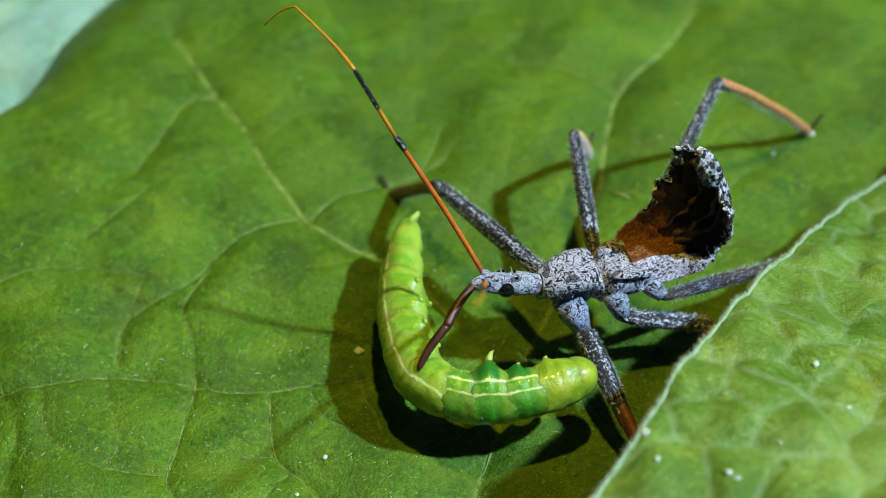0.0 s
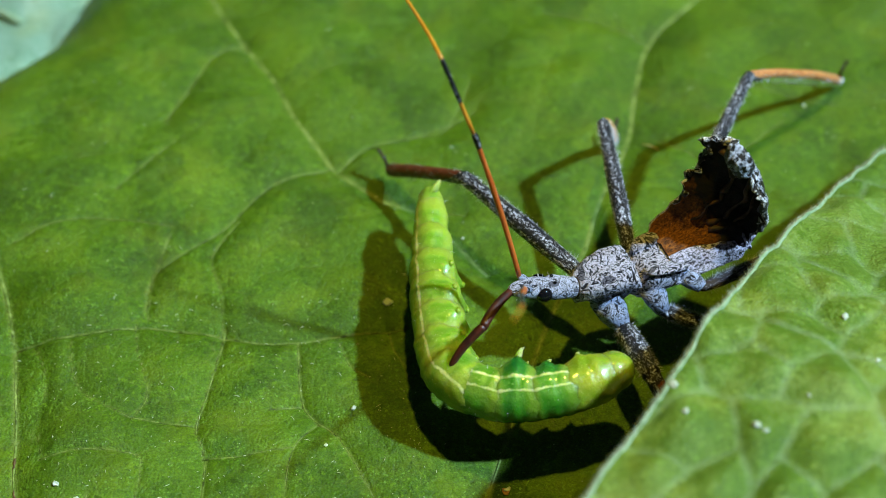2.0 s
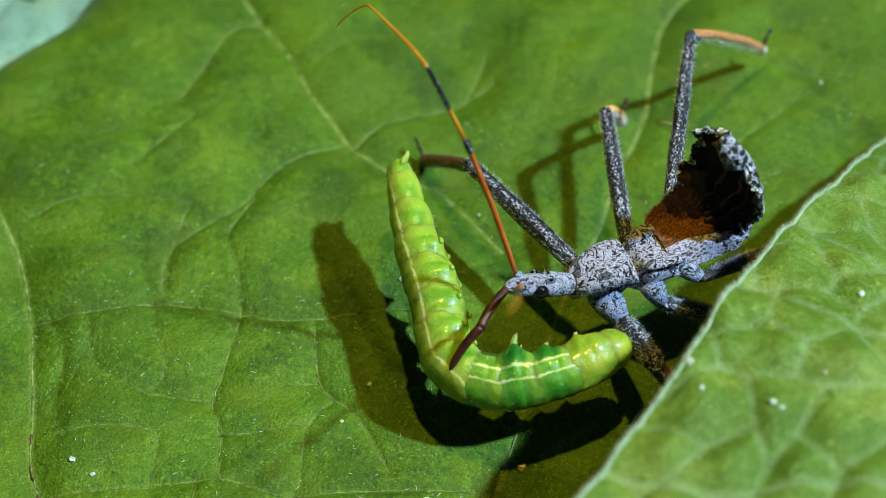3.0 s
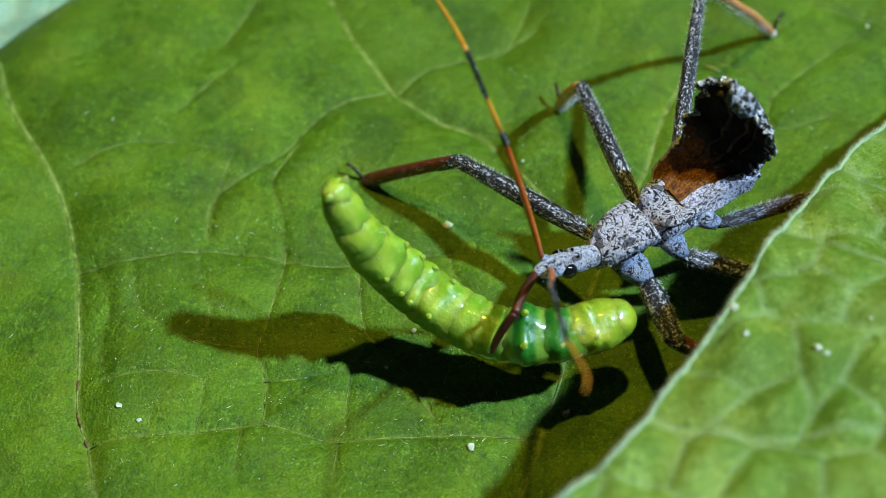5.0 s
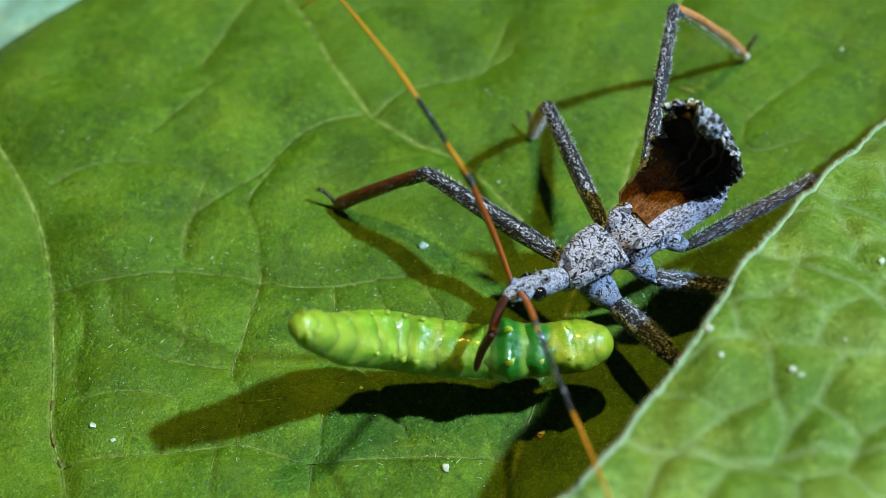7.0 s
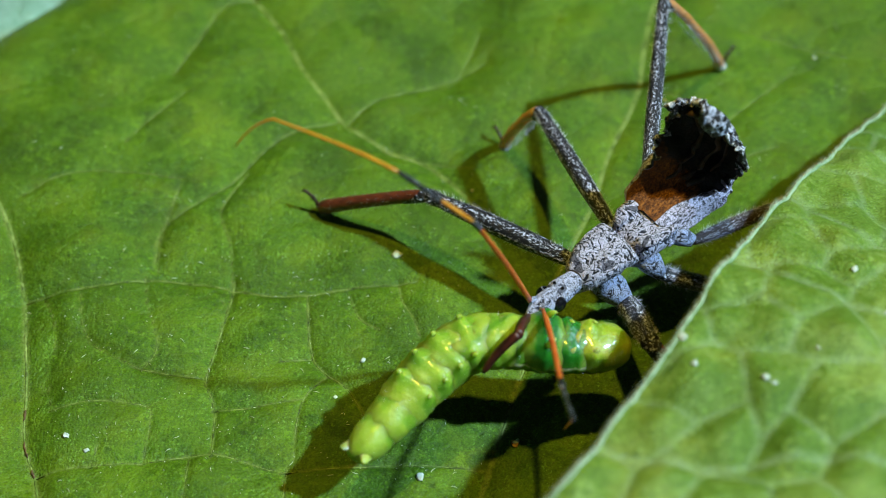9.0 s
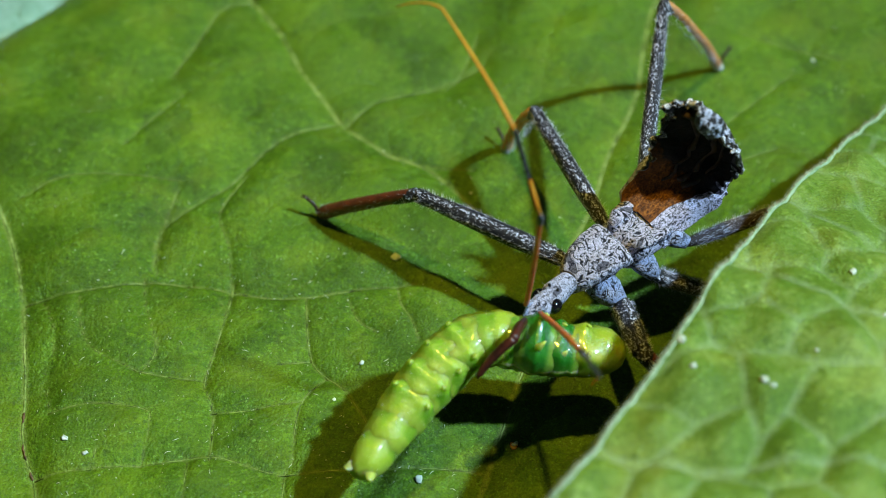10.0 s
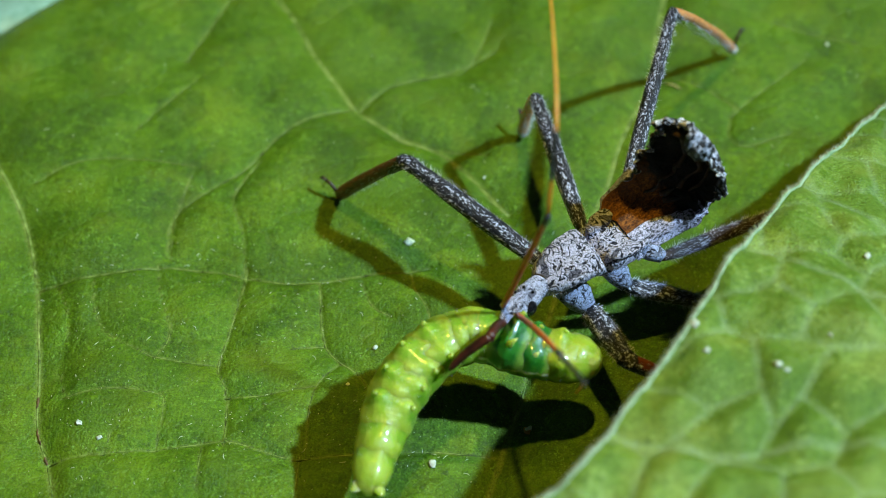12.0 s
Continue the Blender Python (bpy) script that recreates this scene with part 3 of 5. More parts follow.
def front_leaf():
    """The near leaf whose raised edge hides the bug's left legs."""
    rim = smooth_line([(-14, -61), (-5, -46.5), (1.5, -36.7), (5.9, -31.8), (9.0, -28.6), (12.05, -23.9), (15.75, -18.6), (18.8, -13.0), (23.45, -5.5), (29.15, 3.65), (34.4, 11.3), (39.8, 17.4), (48.3, 26.8), (60.3, 37.8)], 8)
    # how high the edge stands along its run: it comes down onto the other leaf at its far end
    lift = ((-60, -0.0, 9.2, 19.9, 29.1, 37.2, 60), (15, 15, 12.4, 8, 4, 2.0, 1.2))
    nu, nv = 260, 200
    s = np.linspace(len(rim) - 1, 0, nu)
    k = np.arange(len(rim))
    ex, ey = np.interp(s, k, rim[:, 0]), np.interp(s, k, rim[:, 1])
    w = np.linspace(0, 1, nv) ** 1.15
    x = ex[None] + 52 * w[:, None]
    y = ey[None] - 37 * w[:, None]
    xy = np.stack([x.ravel(), y.ravel()], -1)
    net = mesh_of_net(-20, 80, -70, 30, 5.2, 11, 0.75)
    veins = [smooth_line(v) for v in ([(20.6, -10.8), (26, -14.5), (31.5, -17), (42, -20.5)], [(9.9, -27.3), (17.3, -28.5), (24.5, -28), (36, -30)], [(25, -3), (30, -7.5), (34.5, -10.5), (44, -13.5)])]

    def height(p, depth):
        dn, dv = wire_distance(p, as_segments(net)), wire_distance(p, as_segments(veins))
        z = 0.2 + np.interp(p @ (0.58, 0.81), lift[0], lift[1]) + 0.05 * depth + 0.3 * soft_noise(p, 26, 21) * np.clip(depth / 6, 0, 1) + 0.36 * soft_noise(p, 5.5, 4)
        z -= 0.6 * np.exp(-dv / 1.2) + 0.52 * np.exp(-((dn / 0.9) ** 1.2))
        return z - 0.25 * np.clip(1 - depth / 2.0, 0, 1) ** 2, dn, dv

    z, dn, dv = height(xy, np.repeat(w, nu) * 64)
    vein = np.maximum(0.8 * np.exp(-((dv / 0.35) ** 2)), 0.55 * np.exp(-((dn / 0.34) ** 2)))
    blade = sheet("leaf", np.column_stack([xy, z]), nu, nv, vein, 0.6 * vein, LEAF_FRONT, 0.35, "pale green puckered leaf raised over the other leaf")
    edge = np.column_stack([ex, ey, z.reshape(nv, nu)[0] + 0.02])
    bm = tube([tuple(p) for p in edge], [0.14 + 0.03 * math.sin(j * 0.9) for j in range(nu)], 8)
    roughen(bm, 0.05, 2.0)
    part("leaf_margin", bm, RIM, blade, "whitish downy margin")
    roots = []
    for j in range(0, nu - 1):
        for q in range(14):
            u = random.random()
            p = Vector(edge[j]) * (1 - u) + Vector(edge[j + 1]) * u
            roots.append((p, (random.uniform(-1, 0.2), random.uniform(-0.3, 0.8), random.uniform(0, 1))))
    part("margin_hairs", hairs(roots, 0.5, 0.026), FRINGE, blade, "fine white fringe")
    for x, y, size, seed in ((15.95, -18.9, 0.3, 21), (20.7, -22.5, 0.3, 22), (21.2, -22.9, 0.22, 23), (16.35, -21.5, 0.24, 24), (28.0, -12.0, 0.24, 25), (24.3, -20.0, 0.16, 26), (29.5, -16.0, 0.2, 27)):
        inward = max(0.3, (x - np.interp(y, rim[:, 1], rim[:, 0])) * 0.8)
        crumb(x, y, float(height(np.array([(x, y)]), np.array([inward]))[0][0]), size, seed)
    return blade


def back_leaf():
    nu, nv = 120, 90
    u, v = np.meshgrid(np.linspace(-1, 1, nu), np.linspace(-1, 1, nv))
    X, Y = u * np.sqrt(1 - v * v / 2), v * np.sqrt(1 - u * u / 2)
    xy = np.stack([(-62 + 50 * X).ravel(), (58 + 40 * Y).ravel()], -1)
    net = mesh_of_net(-115, -10, 15, 100, 9, 17, 0.2)
    dn = wire_distance(xy, as_segments(net))
    z = -9 + 0.10 * (xy[:, 0] + 62) - 0.05 * (xy[:, 1] - 58) + 0.8 * soft_noise(xy, 30, 31) - 0.5 * np.exp(-((dn / 1.2) ** 2))
    blade = sheet("leaf", np.column_stack([xy, z]), nu, nv, 0.4 * np.exp(-((dn / 0.5) ** 2)), 0 * dn, LEAF_BACK, 0.3, "silvery pale green leaf behind and below the broad leaf")
    for run in ([(-100, 40), (-75, 48), (-50, 56), (-25, 60)], [(-75, 48), (-68, 58), (-58, 68)], [(-58, 53.5), (-46, 46), (-36, 38)]):
        ln = smooth_line(run)
        h = -9 + 0.10 * (ln[:, 0] + 62) - 0.05 * (ln[:, 1] - 58) + 0.8 * soft_noise(ln, 30, 31)
        part("vein", tube([(a[0], a[1], b) for a, b in zip(ln, h)], [0.3] * len(ln), 6), RIM, blade)
    return blade


def ground_sheet():
    bm = bmesh.new()
    bmesh.ops.create_grid(bm, x_segments=40, y_segments=40, size=1.0)
    for vtx in bm.verts:
        vtx.co.x, vtx.co.y = math.copysign(abs(vtx.co.x) ** 3, vtx.co.x) * 900000, math.copysign(abs(vtx.co.y) ** 3, vtx.co.y) * 900000
        vtx.co.z = -420 + 12 * noise.noise(vtx.co * 0.004)
    return tagged(part("ground", bm, SOIL), "dark soil far below the leaves", "ground", kind="structure")


leaf_main, LEAF_Z = main_leaf()
front_leaf()
back_leaf()
ground_sheet()


# ---- the bug ----
def bar(x0, x1, profile, n=14, bend=0.0):
    """A limb along x with (share, radius) profile."""
    rings = []
    for s, r in profile:
        x = x0 + (x1 - x0) * s
        rings.append(oval(x, 0, bend * 4 * s * (1 - s), r, r, n))
    return loft(rings)


def fuzz(length, radius, count, long=0.5, start=0.05, end=0.98):
    roots = []
    for _ in range(count):
        s, a = random.uniform(start, end), random.uniform(0, 2 * math.pi)
        c, d = math.cos(a), math.sin(a)
        roots.append(((s * length, c * radius * 0.95, d * radius * 0.95), (random.uniform(0.1, 0.8), c, d)))
    return hairs(roots, long, 0.0105)


def felt(rows, count, long=0.2, thick=0.010):
    """Short pale felt standing on a body part: rows of (x, y half width, z) boxes are sampled on top and flanks."""
    roots = []
    for _ in range(count):
        x, half, top, low = rows(random.random())
        a = random.uniform(-0.35, math.pi + 0.35)
        c, d = math.cos(a), math.sin(a)
        roots.append(((x, c * half, top - 0.75 + d * (0.75 if d > 0 else low)), (random.uniform(-0.6, 0.6), c, d + 0.3)))
    return hairs(roots, long, thick)


def bug_root():
    return tagged(new("assassin_bug"), "lilac-grey assassin bug nymph with rust-brown upturned abdomen, feeding on a caterpillar", "insect")


def bug_body(bug):
    # shield over the first segment
    rings = []
    for x, w, top, low in ((2.35, 0.75, -0.3, 0.7), (2.15, 1.02, 0.0, 0.8), (1.6, 1.36, 0.38, 0.9), (0.6, 1.70, 0.70, 1.0), (-0.4, 1.88, 0.86, 1.05), (-1.1, 1.93, 0.82, 1.05), (-1.7, 1.97, 0.70, 1.0), (-2.04, 1.92, 0.54, 0.9), (-2.20, 1.78, 0.26, 0.7), (-2.24, 1.45, -0.2, 0.5)):
        rings.append(oval(x, 0, top - 0.75, w, 0.75, 32, 2.7, low / 0.75))
    bm = loft(rings)
    bmesh.ops.subdivide_edges(bm, edges=bm.edges[:], cuts=1, use_grid_fill=True)
    for v in bm.verts:
        if v.co.z > -0.5:
            v.co.z -= 0.22 * math.exp(-(v.co.y / 0.22) ** 2) * max(0, 1 - abs(v.co.x) / 2.4)
            v.co.z += 0.10 * math.exp(-((abs(v.co.y) - 0.8) / 0.4) ** 2)
    roughen(bm, 0.07, 1.9)
    roughen(bm, 0.03, 6.0)
    shield = part("shield", bm, DOWN, bug, "lilac-grey shield with dark winding lines")
    part("fuzz", hairs([((random.uniform(-2.0, 2.1), (1 if random.random() < 0.5 else -1) * random.uniform(1.0, 1.7), random.uniform(-0.9, 0.1)), (random.uniform(-0.3, 0.6), random.uniform(-1, 1), random.uniform(0.2, 1))) for _ in range(160)], 0.35, 0.013), HAIR, shield)
    shape = lambda u: (2.1 - 4.0 * u, float(np.interp(u, [0, 0.3, 0.7, 1], [0.95, 1.3, 1.75, 1.8])), float(np.interp(u, [0, 0.3, 0.7, 1], [-0.05, 0.42, 0.62, 0.35])), 0.9)
    part("felt", felt(shape, 420), HAIR, shield)
    # under side of the first segment
    bm = loft([oval(x, 0, z, w, h, 20, 2.4) for x, w, h, z in ((1.9, 0.6, 0.5, -1.0), (1.2, 0.95, 0.85, -1.3), (0.2, 1.2, 1.05, -1.6), (-1.0, 1.25, 1.05, -1.65), (-1.9, 1.0, 0.8, -1.45))])
    roughen(bm, 0.07, 1.6, 3)
    part("breast", bm, DOWN_PLAIN, bug, "blue-grey downy under side")
    # second and third segment with wing pads
    rings = []
    for x, w, top, low in ((-1.7, 0.9, -0.75, 1.0), (-2.3, 1.35, -0.65, 1.5), (-2.7, 1.75, -0.25, 1.8), (-3.3, 1.95, 0.12, 1.8), (-4.2, 1.9, 0.1, 1.8), (-4.8, 1.9, 0.08, 1.7), (-5.3, 1.7, -0.05, 1.5), (-5.7, 1.3, -0.3, 1.1), (-5.9, 0.8, -0.6, 0.6)):
        rings.append(oval(x, 0, top - 0.8, w, 0.8, 28, 2.6, low / 0.8))
    bm = loft(rings)
    bmesh.ops.subdivide_edges(bm, edges=bm.edges[:], cuts=1, use_grid_fill=True)
    for v in bm.verts:
        if v.co.z > -0.5:
            v.co.z += 0.14 * math.exp(-((abs(v.co.y) - 1.3) / 0.45) ** 2) * (1 if v.co.x < -2.4 else 0.3)
            v.co.z -= 0.18 * math.exp(-((v.co.x + 3.9 + 0.25 * abs(v.co.y)) / 0.2) ** 2)
    roughen(bm, 0.09, 1.5, 7)
    roughen(bm, 0.03, 6.0)
    thorax = part("thorax", bm, DOWN, bug, "lilac-grey thorax with dark winding lines")
    shape = lambda u: (-2.6 - 2.8 * u, 1.85, 0.12, 1.6)
    part("felt", felt(shape, 450), HAIR, thorax)
    for side in (1, -1):
        bm = loft([oval(x, side * y, z, w, 0.22, 16, 2.2) for x, y, z, w in ((-2.7, 1.2, 0.12, 0.35), (-3.4, 1.4, 0.24, 0.6), (-4.2, 1.5, 0.25, 0.6), (-4.9, 1.55, 0.12, 0.5), (-5.5, 1.6, -0.1, 0.35), (-5.9, 1.62, -0.25, 0.12))])
        roughen(bm, 0.05, 2.2, side)
        part("wing_pad", bm, DOWN, bug, "short flat wing pad")


def bug_abdomen(bug):
    """The upturned abdomen: a rust-brown saddle rising into a black scoop with a ragged rim, downy outside."""
    # right margin, floor and left margin at stations from the thorax to the tip
    stations = [
        (0.00, (-4.2, -1.9, 0.0), (-4.6, -0.6, 0.3), (-4.6, 0.6, 0.25)),
        (0.20, (-4.9, -2.6, 0.7), (-6.3, -0.9, 0.6), (-6.6, 0.5, 0.5)),
        (0.38, (-6.2, -2.1, 2.2), (-8.0, -0.3, 1.2), (-8.4, 1.3, 0.8)),
        (0.55, (-7.0, -1.5, 3.9), (-9.74, 0.46, 2.58), (-9.97, 2.02, 0.85)),
        (0.68, (-7.49, -1.69, 5.1), (-10.88, 0.62, 4.0), (-10.79, 2.8, 2.02)),
        (0.80, (-7.88, -1.78, 6.4), (-11.25, 0.68, 5.2), (-11.01, 3.11, 4.3)),
        (0.91, (-8.26, -1.87, 7.5), (-10.73, 0.46, 7.05), (-10.46, 2.03, 6.62)),
        (1.00, (-8.45, -1.96, 8.2), (-9.32, -0.25, 9.15), (-9.42, 0.95, 9.25)),
    ]
    us = [r[0] for r in stations]
    n, m = 46, 36
    rng = random.Random(4)
    inner, outer = [], []

    def at(u, col):
        return Vector([float(np.interp(u, us, [r[col][a] for r in stations])) for a in range(3)])

    for i in range(n):
        u = i / (n - 1)
        right, floor, left = (sum((at(min(1, max(0, u + d)), c) for d in (-0.05, 0, 0.05)), Vector()) / 3 for c in (1, 2, 3))
        rag = min(1, max(0, (u - 0.35) / 0.15))
        row = []
        for k in range(m + 1):
            s = -1 + 2 * k / m
            edge = right if s < 0 else left
            p = floor.lerp(edge, abs(s) ** 1.7)
            if i == n - 1 or abs(s) > 0.9:
                p = p + (p - floor).normalized() * rag * (0.8 * noise.noise(p * 0.9) + 0.9 * noise.noise(p * 2.1))
            p = p + noise.noise_vector(p * 0.9) * 0.35 * rag
            row.append(p)
        inner.append(row)
    inward = Vector((-6.0, 0.5, 6.0))
    for i in range(n):
        u, row = i / (n - 1), []
        for k in range(m + 1):
            s = -1 + 2 * k / m
            a = inner[min(i + 1, n - 1)][k] - inner[max(i - 1, 0)][k]
            b = inner[i][min(k + 1, m)] - inner[i][max(k - 1, 0)]
            up = a.cross(b).normalized()
            if up.dot(inward - inner[i][k]) < 0:
                up = -up
            if u < 0.35:
                up = up.lerp(Vector((0, 0, 1)), 1 - u / 0.35).normalized()
            deep = float(np.interp(u, [0, 0.35, 0.6, 0.8, 1], [1.9, 1.8, 0.8, 0.45, 0.35]))
            q = inner[i][k] - up * (0.10 + deep * max(0.0, 1 - abs(s) ** 4) ** 0.5)
            # the downy flanks swell out below the margins
            swell = float(np.interp(u, [0, 0.1, 0.45, 0.66], [0.9, 1.0, 1.0, 0]))
            q = q + Vector((0, math.copysign(1, s), 0)) * swell * (2.1 if s > 0 else 0.4) * math.exp(-(((abs(s) - 0.74) / 0.28) ** 2))
            row.append(q + noise.noise_vector(q * 1.5) * 0.10)
        outer.append(row)

    def skin(rows):
        bm = bmesh.new()
        vs = [[bm.verts.new(p) for p in r] for r in rows]
        for a, b in zip(vs, vs[1:]):
            for k in range(len(a) - 1):
                bm.faces.new((a[k], a[k + 1], b[k + 1], b[k]))
        return bm

    bm = skin(inner)
    roughen(bm, 0.05, 3.5)
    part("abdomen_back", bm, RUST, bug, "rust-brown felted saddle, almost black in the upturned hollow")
    split = int(n * 0.62)
    closed = [[a[0] - Vector((0, 0, 0.02))] + b + [a[-1] - Vector((0, 0, 0.02))] for a, b in zip(inner, outer)]
    bm = skin(closed[:split + 1])
    roughen(bm, 0.03, 4.0)
    part("abdomen", bm, DOWN_FLANK, bug, "blue-grey downy under side of the abdomen")
    bm = skin(closed[split:])
    roughen(bm, 0.12, 1.8)
    part("abdomen_tip", bm, CREST_OUT, bug, "black and grey mottled outside of the upturned tip")
    # the rim between the two skins, ragged and white-flecked
    loop = [(i, 0) for i in range(16, n)] + [(n - 1, k) for k in range(1, m + 1)] + [(i, m) for i in range(n - 2, 22, -1)]
    bm = bmesh.new()
    rings = []
    for q, (i, k) in enumerate(loop):
        a, b = inner[i][k], outer[i][k]
        grow = min(1.0, q / 14, (len(loop) - 1 - q) / 14)
        r = 0.03 + grow * (0.04 + 0.30 * max(0.0, noise.noise(a * 1.5)) + 0.10 * abs(noise.noise(a * 3.1)))
        c = (a + b) / 2 + noise.noise_vector(a * 2.2) * 0.16 * grow
        j = loop[min(q + 1, len(loop) - 1)]
        h = loop[max(q - 1, 0)]
        way = (inner[j[0]][j[1]] - inner[h[0]][h[1]]).normalized()
        e = (a - b).normalized()
        e = (e - way * e.dot(way)).normalized()
        f = way.cross(e)
        rings.append([c + (e * math.cos(2 * math.pi * w / 8) * 1.3 + f * math.sin(2 * math.pi * w / 8)) * r for w in range(8)])
    loft(rings, bm)
    part("abdomen_rim", bm, CREST_TIP, bug, "ragged black rim with white flecks")
    # lobes along the rim
    for q in range(20):
        i, k = loop[int(len(loop) * (0.06 + 0.88 * (q + rng.uniform(-0.3, 0.3)) / 20))]
        bm = ball((0, 0, 0), (rng.uniform(0.14, 0.42), rng.uniform(0.12, 0.3), rng.uniform(0.12, 0.26)), None, 12, 8)
        roughen(bm, 0.24, 3.0, q)
        bmesh.ops.rotate(bm, cent=(0, 0, 0), matrix=Matrix.Rotation(q * 1.3, 3, "X") @ Matrix.Rotation(q * 0.9, 3, "Z"), verts=bm.verts)
        bmesh.ops.translate(bm, verts=bm.verts, vec=(inner[i][k] + outer[i][k]) / 2)
        part("rim_lobe", bm, CREST_TIP, bug)
    # the grey outer lobe that folds over the top of the scoop
    bm = ball((0, 0, 0), (1.55, 0.85, 0.42), None, 28, 18)
    roughen(bm, 0.20, 1.4, 2.0)
    roughen(bm, 0.10, 3.4, 5.0)
    lie = Vector((0.30, -0.40, 0.86)).normalized()
    lean = lie.cross(Vector((0.5, 0.6, 0.6))).normalized()
    turn = Matrix((lie, lean, lie.cross(lean))).transposed()
    bmesh.ops.rotate(bm, cent=(0, 0, 0), matrix=turn, verts=bm.verts)
    bmesh.ops.translate(bm, verts=bm.verts, vec=(-9.45, 1.55, 8.75))
    part("crest_lobe", bm, CREST_OUT, bug, "grey mottled lobe folded over the crest")
    # low ridges down the inside of the scoop
    for k in (8, 17, 27):
        line = [inner[i][k] + (inward - inner[i][k]).normalized() * 0.05 + noise.noise_vector(inner[i][k] * 1.3) * 0.22 for i in range(17, n - 1, 2)]
        bm = tube(line, [0.10 + 0.34 * abs(noise.noise(p * 1.1)) for p in line], 6)
        roughen(bm, 0.26, 1.3, k)
        part("ridge", bm, CREST_RIDGE, bug, "dark brown ridge")
    fringe = []
    for q in range(90):
        i, k = loop[rng.randrange(10, len(loop) - 10)]
        fringe.append((inner[i][k], (rng.uniform(-1, 1), rng.uniform(-1, 1), rng.uniform(-0.6, 1))))
    part("fringe", hairs(fringe, 0.3, 0.016), HAIR, bug)
    coat = []
    for q in range(500):
        i, k = rng.randrange(2, n - 2), rng.randrange(1, m)
        p = outer[i][k]
        coat.append((p, (p - inner[i][k]).normalized() + Vector((rng.uniform(-0.6, 0.6), rng.uniform(-0.6, 0.6), rng.uniform(-0.6, 0.6)))))
    part("felt", hairs(coat, 0.16, 0.012), HAIR, bug)


def bug_head(bug):
    head = part("head", loft([oval(x, 0, z, w, h, 24, 2.2) for x, w, h, z in ((-0.3, 0.62, 0.6, 0), (0.0, 0.72, 0.7, 0), (0.5, 0.78, 0.74, 0.02), (1.2, 0.86, 0.8, 0.04), (1.9, 0.92, 0.85, 0.04), (2.25, 0.84, 0.78, 0.04), (2.5, 0.74, 0.7, 0.03), (2.9, 0.78, 0.74, 0.02), (3.5, 0.8, 0.72, 0), (4.1, 0.74, 0.62, -0.03), (4.6, 0.6, 0.5, -0.1), (5.0, 0.42, 0.38, -0.18), (5.25, 0.2, 0.2, -0.25))]), DOWN_HEAD, bug, "narrow lilac-grey head")
    bm = tube([(-0.02, 0, 0), (0.03, 0, 0), (0.13, 0, 0.0), (0.18, 0, 0)], [0.6, 0.8, 0.8, 0.6], 24)
    part("neck_ring", bm, FOOT, head, "dark neck ring")
    for s in (1, -1):
        part("eye", ball((2.75, 0.70 * s, -0.02), (0.60, 0.48, 0.58), None, 24, 16), BLACK, head, "glossy black eye")
        part("eyelet", ball((2.1, 0.36 * s, 0.84), (0.13, 0.13, 0.1), None, 12, 8), BLACK, head)
        part("antenna_socket", tube([(3.9, 0.42 * s, 0.3), (4.25, 0.58 * s, 0.5), (4.5, 0.62 * s, 0.58)], [0.3, 0.26, 0.2], 12), DOWN_PLAIN, head)
    part("fuzz", hairs([((random.uniform(0.3, 4.8), random.uniform(-0.7, 0.7), random.choice((-0.6, 0.62))), (random.uniform(-0.2, 0.7), random.uniform(-1, 1), random.choice((-1, 1)))) for _ in range(90)], 0.4, 0.012), HAIR, head)
    return head


BEAK_SIZES = (3.85, 3.75)


def bug_beak(bug):
    def joint(name, size, bow, widths, label):
        share = np.linspace(0, 1, 14)
        pts = [(size * u, 0, bow * 4 * u * (1 - u)) for u in share]
        rad = [float(np.interp(u, [0, 0.1, 0.5, 0.9, 1], widths)) for u in share]
        return part(name, tube(pts, rad, 14), BEAK, bug, label)

    base = joint("beak_base", BEAK_SIZES[0] + 0.15, 0.22, [0.24, 0.30, 0.34, 0.34, 0.33], "stout dark red-brown beak joint")
    tip = joint("beak_tip", BEAK_SIZES[1], 0.18, [0.33, 0.335, 0.31, 0.25, 0.13], "dark beak tip sunk into the caterpillar")
    return base, tip


def antenna(bug, droop=1.0, dark_from=2.6):
    a = part("antenna_base_joint", tube([(x, 0, 0.12 * math.sin(x / 4)) for x in np.linspace(0, 12.4, 14)], [0.19] * 2 + [0.20] * 8 + [0.18] * 4, 10), RUST_HORN, bug, "long rust-red antenna joint")
    part("band", tube([(11.3, 0, 0.04), (11.6, 0, 0.04), (12.3, 0, 0.03), (12.55, 0, 0.0)], [0.18, 0.23, 0.24, 0.16], 10), BAND, a, "black band")
    b = part("antenna_middle_joint", tube([(x, 0, 0) for x in np.linspace(0, 6.1, 8)], [0.14, 0.15, 0.15, 0.14, 0.14, 0.15, 0.15, 0.12], 10), AMBER, bug, "amber and black antenna joint")
    part("band", tube([(dark_from, 0, 0), (dark_from + 0.3, 0, 0), (5.9, 0, 0), (6.2, 0, 0)], [0.13, 0.17, 0.175, 0.12], 10), BAND, b, "black band")
    pts = [(x, 0, -0.05 * droop * max(0, x - 2) ** 1.3) for x in np.linspace(0, 9.2, 12)]
    end = Vector(pts[-1])
    pts += [tuple(end + Vector((1.0 * math.sin(1.2 - 0.05 * k) * 0.34 * k, 0, -droop * (0.20 * k + 0.02 * k * k)))) for k in range(1, 9)]
    c = part("antenna_end_joint", tube(pts, [0.14 - 0.005 * k for k in range(len(pts))], 8), AMBER, bug, "thin amber antenna tip")
    return a, b, c


